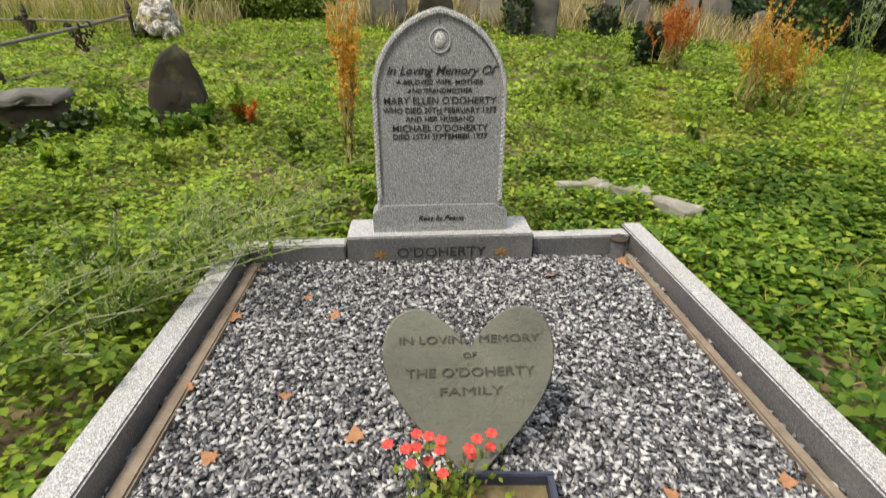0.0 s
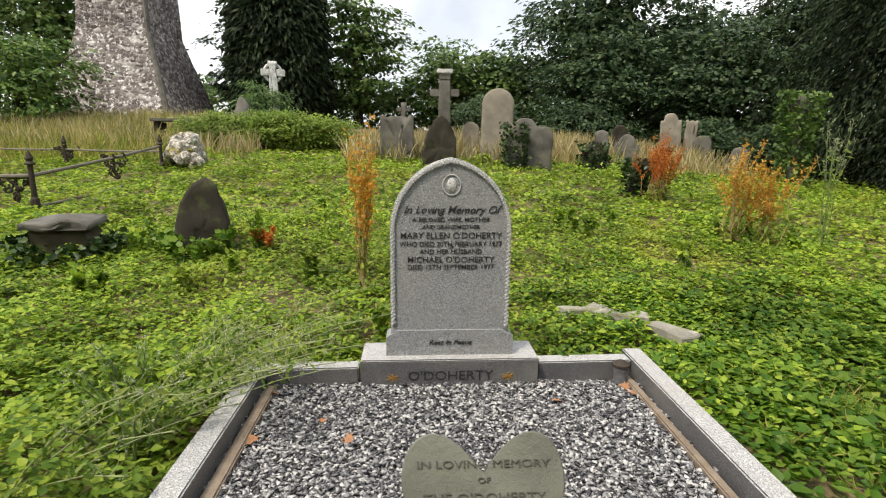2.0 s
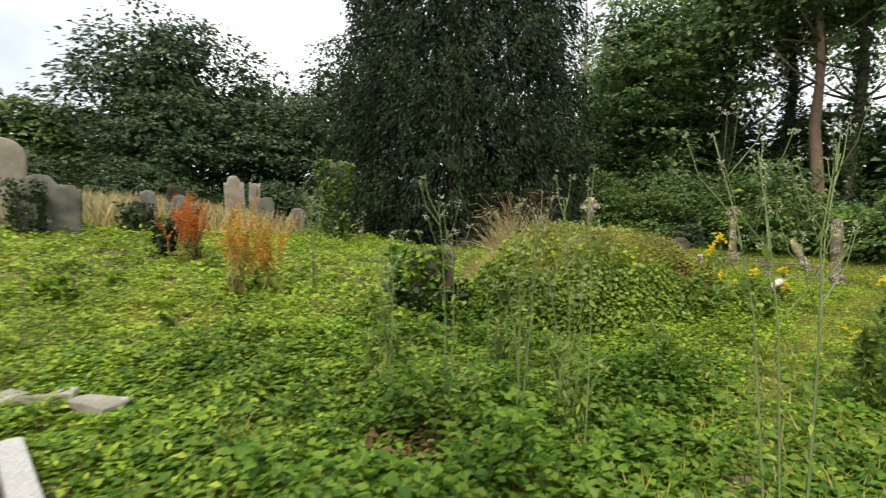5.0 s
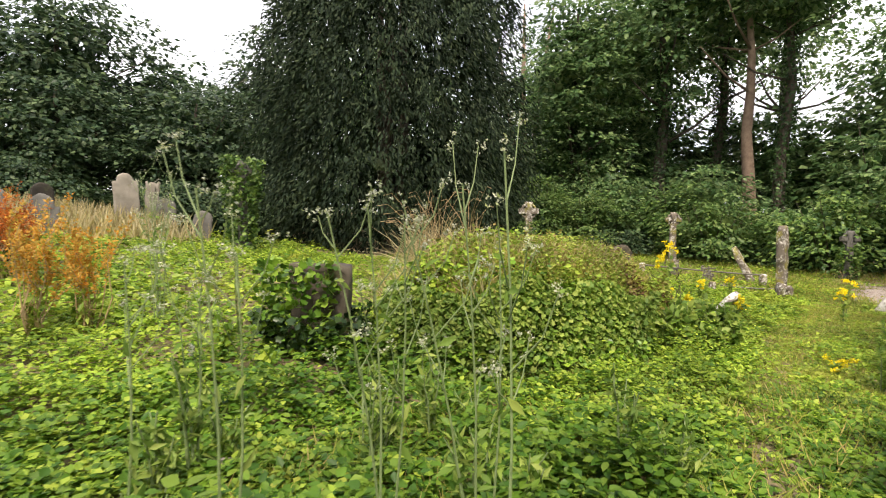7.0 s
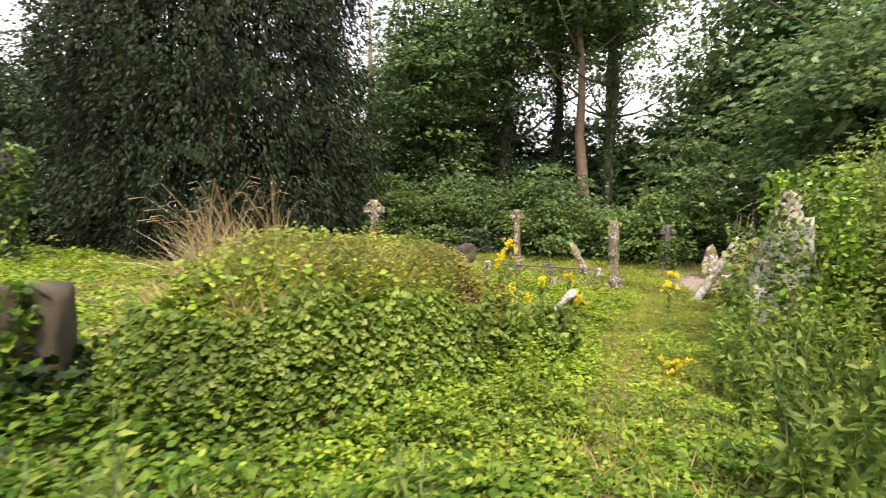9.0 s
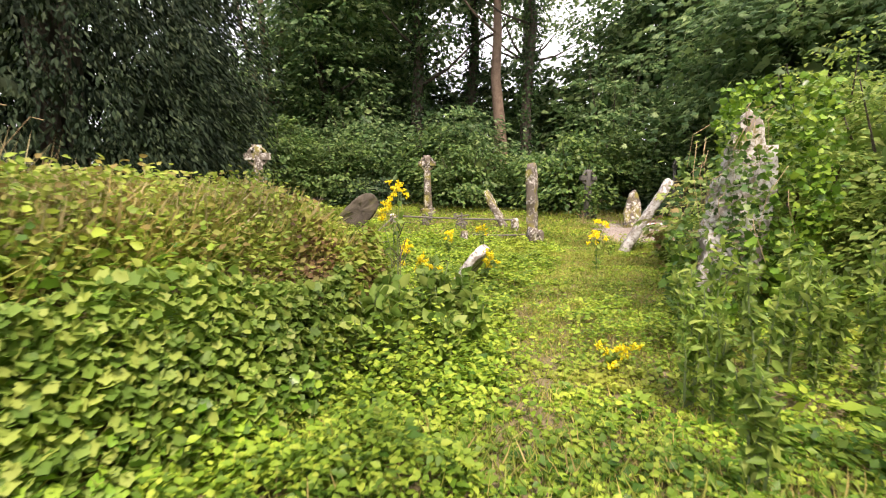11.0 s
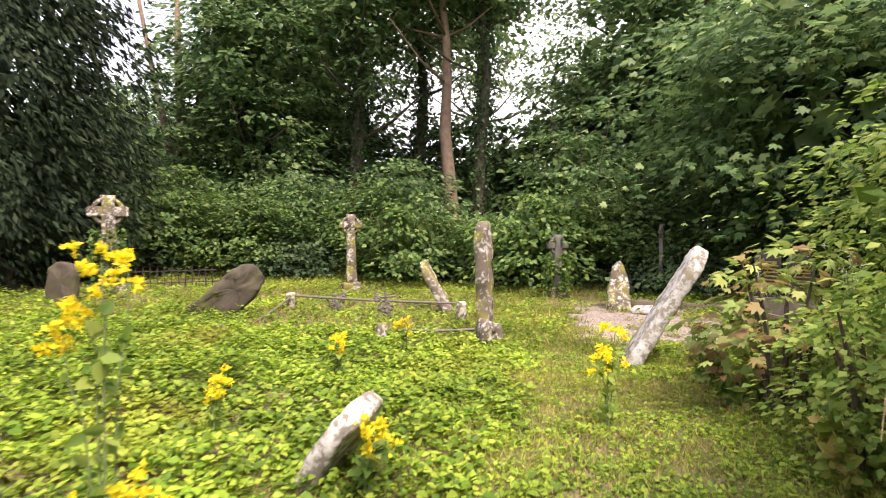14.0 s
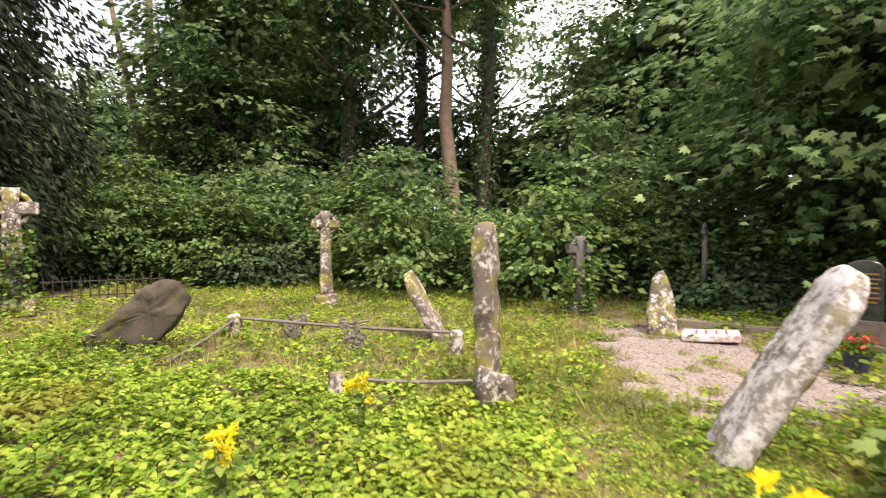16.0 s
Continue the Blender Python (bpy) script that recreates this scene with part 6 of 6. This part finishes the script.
def dock(x, y, h, w, n, label, seed, material=M_DOCK):
    rnd, rng = random.Random(seed), np.random.default_rng(seed)
    th = empty("dock_plant", pose(x, y, hz(x, y) - 0.03), label, "weed", "dock plants")
    lines = weed_lines(rnd, n, h, w)
    for ln in lines:
        f = rnd.uniform(0.62, 1.0)
        for q in ln:
            q.z *= f
            q.x += 0.12 * w * math.sin(9 * q.z + seed)
        bm = bmesh.new()
        tube(bm, ln, [0.007, 0.006, 0.005, 0.004, 0.002], 5)
        part("stem", bm, M_DRY_STEM, th)
    for ln in lines:
        twigs = []
        for _ in range(4):
            p = ln[2].lerp(ln[4], rnd.uniform(-0.2, 0.7))
            a, L = rnd.uniform(0, 6.28), h * rnd.uniform(0.12, 0.26)
            e = p + Vector((0.35 * L * math.cos(a), 0.35 * L * math.sin(a), L))
            twigs.append([p.lerp(e, u) for u in (0, 0.25, 0.5, 0.75, 1)])
        m = 200
        P = np.vstack([on_lines([ln], m // 2, 0.4, 1.0, 0.013, rng), on_lines(twigs, m // 2, 0.1, 1.0, 0.011, rng)])
        link("seed_head", leaves("seed_head", P, rand_dirs(m, 0.6, rng), rand_dirs(m, 0, rng), rng.uniform(0.014, 0.04, m), OVATE), material, th)
    m = n * 10
    P = on_lines(lines, m, 0.02, 0.4, 0.02, rng)
    link("leaves", leaves("leaves", P, rand_dirs(m, 0.1, rng), rand_dirs(m, 1, rng), rng.uniform(0.06, 0.14, m), NARROW), M_BRAMBLE, th)
    return th


dock(-0.80, 4.4, 1.6, 0.13, 9, "tall pale rust dock seed spikes beside the headstone", 1, M_DOCK_PALE)
dock(3.75, 9.3, 1.5, 0.5, 18, "rust-red dock seed spikes by the gravestone stump", 2)
dock(3.6, 6.4, 1.35, 0.45, 14, "orange dock seed spikes in low plants", 3, M_DOCK_PALE)
dock(4.1, 6.35, 1.4, 0.4, 13, "orange dock seed spikes in low plants", 4, M_DOCK_PALE)
dock(4.0, 9.7, 1.35, 0.4, 10, "rust-red dock seed spikes by the gravestone stump", 5)
dock(-2.2, 6.0, 0.3, 0.35, 9, "low rust-brown dying dock in low plants", 6)


def tall_weed(name, x, y, h, w, n, label, seed, heads=M_WHITE_FLUFF, leafm=M_PALE_GREEN, head_size=0.03, leaf=(0.05, 0.12), n_leaf=14, n_head=20, lo=0.88, shape=NARROW, stem=M_STEM, leaf_lo=0.05, leaf_hi=0.85, cat="weed", thick=1.0, branches=0, lines=None):
    rnd, rng = random.Random(seed), np.random.default_rng(seed)
    th = empty(name, pose(x, y, hz(x, y) - 0.03), label, cat)
    lines = lines or weed_lines(rnd, n, h, w)
    twigs = []
    for ln in list(lines):
        for _ in range(branches):
            p = ln[2].lerp(ln[4], rnd.uniform(0.0, 0.9))
            a, L = rnd.uniform(0, 6.28), h * rnd.uniform(0.06, 0.2)
            e = p + Vector((0.55 * L * math.cos(a), 0.55 * L * math.sin(a), L))
            q = p.lerp(e, 0.5) + Vector((0.1 * L * math.cos(a), 0.1 * L * math.sin(a), -0.04 * L))
            twigs.append([p, p.lerp(q, 0.5), q, q.lerp(e, 0.5), e])
    for ln in twigs:
        bm = bmesh.new()
        tube(bm, ln, [0.004 * thick, 0.0035 * thick, 0.003 * thick, 0.0025 * thick, 0.002], 5)
        part("branch", bm, stem, th)
    for ln in lines:
        bm = bmesh.new()
        tube(bm, ln, [0.009 * thick, 0.008 * thick, 0.006 * thick, 0.005 * thick, 0.003], 6)
        part("stem", bm, stem, th)
    m = n * n_leaf
    P = on_lines(lines, m, leaf_lo, leaf_hi, 0.008, rng)
    link("leaves", leaves("leaves", P, rand_dirs(m, 0.25, rng), rand_dirs(m, 1, rng), rng.uniform(*leaf, m), shape), leafm, th)
    if n_head:
        for ln in lines + twigs:
            c = np.array(ln[-1])
            C = c + rng.normal(size=(5, 3)) * head_size * 1.1
            P = np.repeat(C, n_head, 0) + rng.normal(size=(5 * n_head, 3)) * head_size * 0.3
            link("flower_head", leaves("flower_head", P, rand_dirs(len(P), 0.5, rng), rand_dirs(len(P), 0, rng), head_size * rng.uniform(0.4, 0.9, len(P)), OVATE), heads, th)
    return th


TH = dict(head_size=0.012, n_head=7, branches=7, thick=0.62)
tall_weed("thistle", 4.65, 6.2, 1.7, 0.2, 6, "tall green thistle gone to seed", 11, **TH)
def stem_line(base, top, bow=0.03):
    """A gently bowed stem between two points."""
    a, b = Vector(base), Vector(top)
    return [a.lerp(b, u) + Vector((bow * math.sin(math.pi * u), -bow * math.sin(2.2 * u), 0)) for u in (0, 0.25, 0.5, 0.75, 1)]


SOW = dict(leaf=(0.03, 0.1), n_leaf=11, head_size=0.013, n_head=9, branches=6, thick=0.7)
for k, (x, y, tops) in enumerate(((3.77, 1.12, ((0.1, 0.11, 1.62),)), (4.06, 1.45, ((-0.05, 0.05, 1.55), (-0.2, 0.18, 1.5), (0.12, 0.02, 1.36))), (3.81, 1.68, ((-0.03, 0.03, 1.47), (0.06, -0.05, 1.42), (-0.14, 0.1, 1.45))), (3.36, 1.92, ((-0.03, 0.03, 1.5), (0.1, 0.05, 1.3))), (3.2, 2.35, ((0.05, 0.0, 1.25),)))):
    tall_weed("thistle", x, y, 1.5, 0, len(tops), "tall sow thistle with pale seed heads beside the path", 12 + 40 * k, lines=[stem_line((0.03 * j, 0, 0), q) for j, q in enumerate(tops)], **SOW)
tall_weed("thistle", 3.4, -0.05, 1.85, 0.45, 4, "tall sow thistle with white seed heads beside the path", 15, leaf=(0.03, 0.09), **TH)
tall_weed("thistle", 4.0, 3.6, 1.25, 0.25, 3, "slender green weed rising above low plants", 17, leaf=(0.05, 0.1), **TH)
tall_weed("thistle", 14.0, -0.4, 1.42, 0.35, 3, "branching thistle with fluffy seed heads by the stone", 16, **TH)
RAG = "yellow ragwort in flower"
for k, (x, y, h, w, n) in enumerate(((11.7, 3.5, 1.35, 0.14, 4), (11.3, 3.0, 0.5, 0.15, 3), (12.9, 3.9, 0.5, 0.12, 2), (13.9, 1.25, 0.72, 0.1, 3), (14.6, 3.8, 0.45, 0.12, 2), (15.9, 3.5, 0.42, 0.1, 2), (9.75, 1.0, 0.2, 0.08, 2), (12.4, 2.6, 0.42, 0.2, 3))):
    tall_weed("ragwort", x, y, h, w, n, RAG + " beside the path", 20 + k, M_YELLOW, M_PALE_GREEN, 0.045, (0.05, 0.11), 16, 26, shape=TOOTHED, thick=0.8)
rnd = random.Random(5)
for k in range(40):
    x, y = rnd.uniform(6.2, 10.6), rnd.uniform(-0.9, 0.3)
    tall_weed("nettle", x, y + (0.25 if x > 8 else 0), rnd.uniform(0.6, 1.05), 0.14, 4, "pale green stinging nettle beside the path", 60 + k, leafm=M_PALE_GREEN, leaf=(0.045, 0.1), n_leaf=54, n_head=0, shape=NETTLE, leaf_lo=0.12, leaf_hi=1.0)
for k in range(20):
    x, y = rnd.uniform(8.6, 10.4), rnd.uniform(1.95, 2.6)
    tall_weed("nettle", x, y, rnd.uniform(0.4, 0.75), 0.12, 4, "broad-leaved green nettle at the mound's foot", 120 + k, leafm=M_PALE_GREEN, leaf=(0.06, 0.13), n_leaf=26, n_head=0, shape=TOOTHED, leaf_lo=0.1, leaf_hi=1.0)
for k in range(16):
    x, y = rnd.uniform(3.2, 6.5), rnd.uniform(1.2, 3.4)
    tall_weed("tall_weed", x, y, rnd.uniform(0.35, 0.8), 0.18, 4, "feathery green weed among ground cover", 160 + k, leafm=M_PALE_GREEN, leaf=(0.05, 0.11), n_leaf=30, n_head=0)
for k in range(9):
    x, y = rnd.uniform(-1.75, -1.3), rnd.uniform(1.5, 2.9)
    tall_weed("tall_weed", x, y, rnd.uniform(0.3, 0.5), 0.3, 5, "straggling green weed leaning over the kerb", 190 + k, leafm=M_PALE_GREEN, leaf=(0.03, 0.08), n_leaf=24, n_head=6, head_size=0.012)


for k, (x, y, n) in enumerate(((-1.62, 2.05, 13), (-1.5, 2.5, 15), (-1.72, 2.75, 11), (-1.3, 3.08, 9), (-1.85, 1.6, 8))):
    spray = []
    for j in range(n):
        reach, heading, up = rnd.uniform(0.45, 1.05), rnd.gauss(0.42, 0.42), rnd.uniform(0.2, 0.5)
        e = Vector((reach * math.cos(heading), reach * math.sin(heading), up))
        spray.append([Vector((e.x * u + rnd.uniform(-0.012, 0.012), e.y * u, e.z * (1.9 * u - 0.9 * u * u) + 0.02)) for u in (0, 0.25, 0.5, 0.75, 1)])
    tall_weed("tall_weed", x, y, 0.5, 0, n, "straggling pale weed sprawling over the grave's corner", 230 + k, leafm=M_PALE_GREEN, leaf=(0.025, 0.07), n_leaf=30, n_head=4, head_size=0.009, branches=3, thick=0.55, stem=M_PALE_STEM, lines=spray)
for k in range(26):
    x, y = rnd.uniform(-4.2, 5.2), rnd.uniform(3.6, 8.0)
    tall_weed("tall_weed", x, y, rnd.uniform(0.25, 0.45), 0.12, 4, "leafy green weed above the ground cover", 260 + k, leafm=M_GROUND_LEAF, leaf=(0.05, 0.1), n_leaf=22, n_head=0, shape=TOOTHED)
for k in range(22):
    x, y = rnd.uniform(11.8, 15.6), rnd.uniform(-1.5, 0.35)
    tall_weed("tall_weed", x, y, rnd.uniform(0.35, 0.8), 0.22, 5, "rank green weed beside the path", 300 + k, leafm=M_PALE_GREEN if k % 2 else M_GRASS, leaf=(0.06, 0.13), n_leaf=26, n_head=0, shape=TOOTHED)
shrub(13.5, -0.25, 1.2, 0.5, "pale green bramble bush beside the path", 70, 40, 0.055, M_PALE_GREEN, 401, "bramble_bush")
shrub(14.55, -0.12, 1.45, 0.55, "sycamore sapling with large yellowing leaves", 44, 14, 0.11, M_SAPLING, 403, "sapling", SYCAMORE, stems=5)
shrub(13.0, -0.9, 1.9, 0.8, "pale green bush beside the path", 110, 44, 0.075, M_PALE_GREEN, 402, "bush")


def straw_tuft(x, y, z, h, n, seed, lean=(0, 0)):
    rng = np.random.default_rng(seed)
    th = empty("grass_tuft", pose(x, y, z), "tuft of tall dry straw-coloured grass", "grass")
    for _ in range(n):
        bm = bmesh.new()
        a, s = rng.uniform(0, 6.28), rng.uniform(0.1, 0.6) * h
        e = Vector((s * math.cos(a) + lean[0], s * math.sin(a) + lean[1], h * rng.uniform(0.5, 1)))
        tube(bm, [(0.03 * math.cos(a), 0.03 * math.sin(a), 0), (e.x * 0.35, e.y * 0.35, e.z * 0.65), (e.x, e.y, e.z), (e.x * 1.25, e.y * 1.25, e.z * 0.97)], [0.003, 0.002, 0.002, 0.005], 4)
        part("stalk", bm, M_DRY_STEM, th)
    m = n * 12
    P = rng.normal(size=(m, 3)) * (0.12, 0.12, 0.0)
    link("foliage", leaves("foliage", P, rand_dirs(m, 0.8, rng), rand_dirs(m, 0, rng), h * rng.uniform(0.3, 0.8, m), FINE_BLADE), M_STRAW, th)
    return th


for k, (x, y, h, n) in enumerate(((7.6, 5.2, 1.0, 22), (8.1, 5.4, 1.15, 22), (8.5, 5.2, 0.95, 14), (7.2, 5.5, 0.7, 16), (22.4, 1.7, 0.5, 16), (20.9, 1.9, 0.4, 14))):
    straw_tuft(x, y, hz(x, y) + (float(mound_z(x, y)) * 0.9 if x < 10 else 0) + (0.35 if x < 10 else 0), h, n, 300 + k, (-0.15, 0))
n = 420
a, r = RNG.uniform(0, 2 * np.pi, n), np.sqrt(RNG.random(n))
x, y = 3.12 + 0.42 * r * np.cos(a), 1.75 + 0.3 * r * np.sin(a)
cover("dead_leaf_litter", x, y, H(x, y) + 0.07 + 0.05 * RNG.random(n), RNG.uniform(0.03, 0.075, n), TOOTHED, M_DEAD_BRAMBLE, "brown dead leaves matted among weeds", lift=0.1)
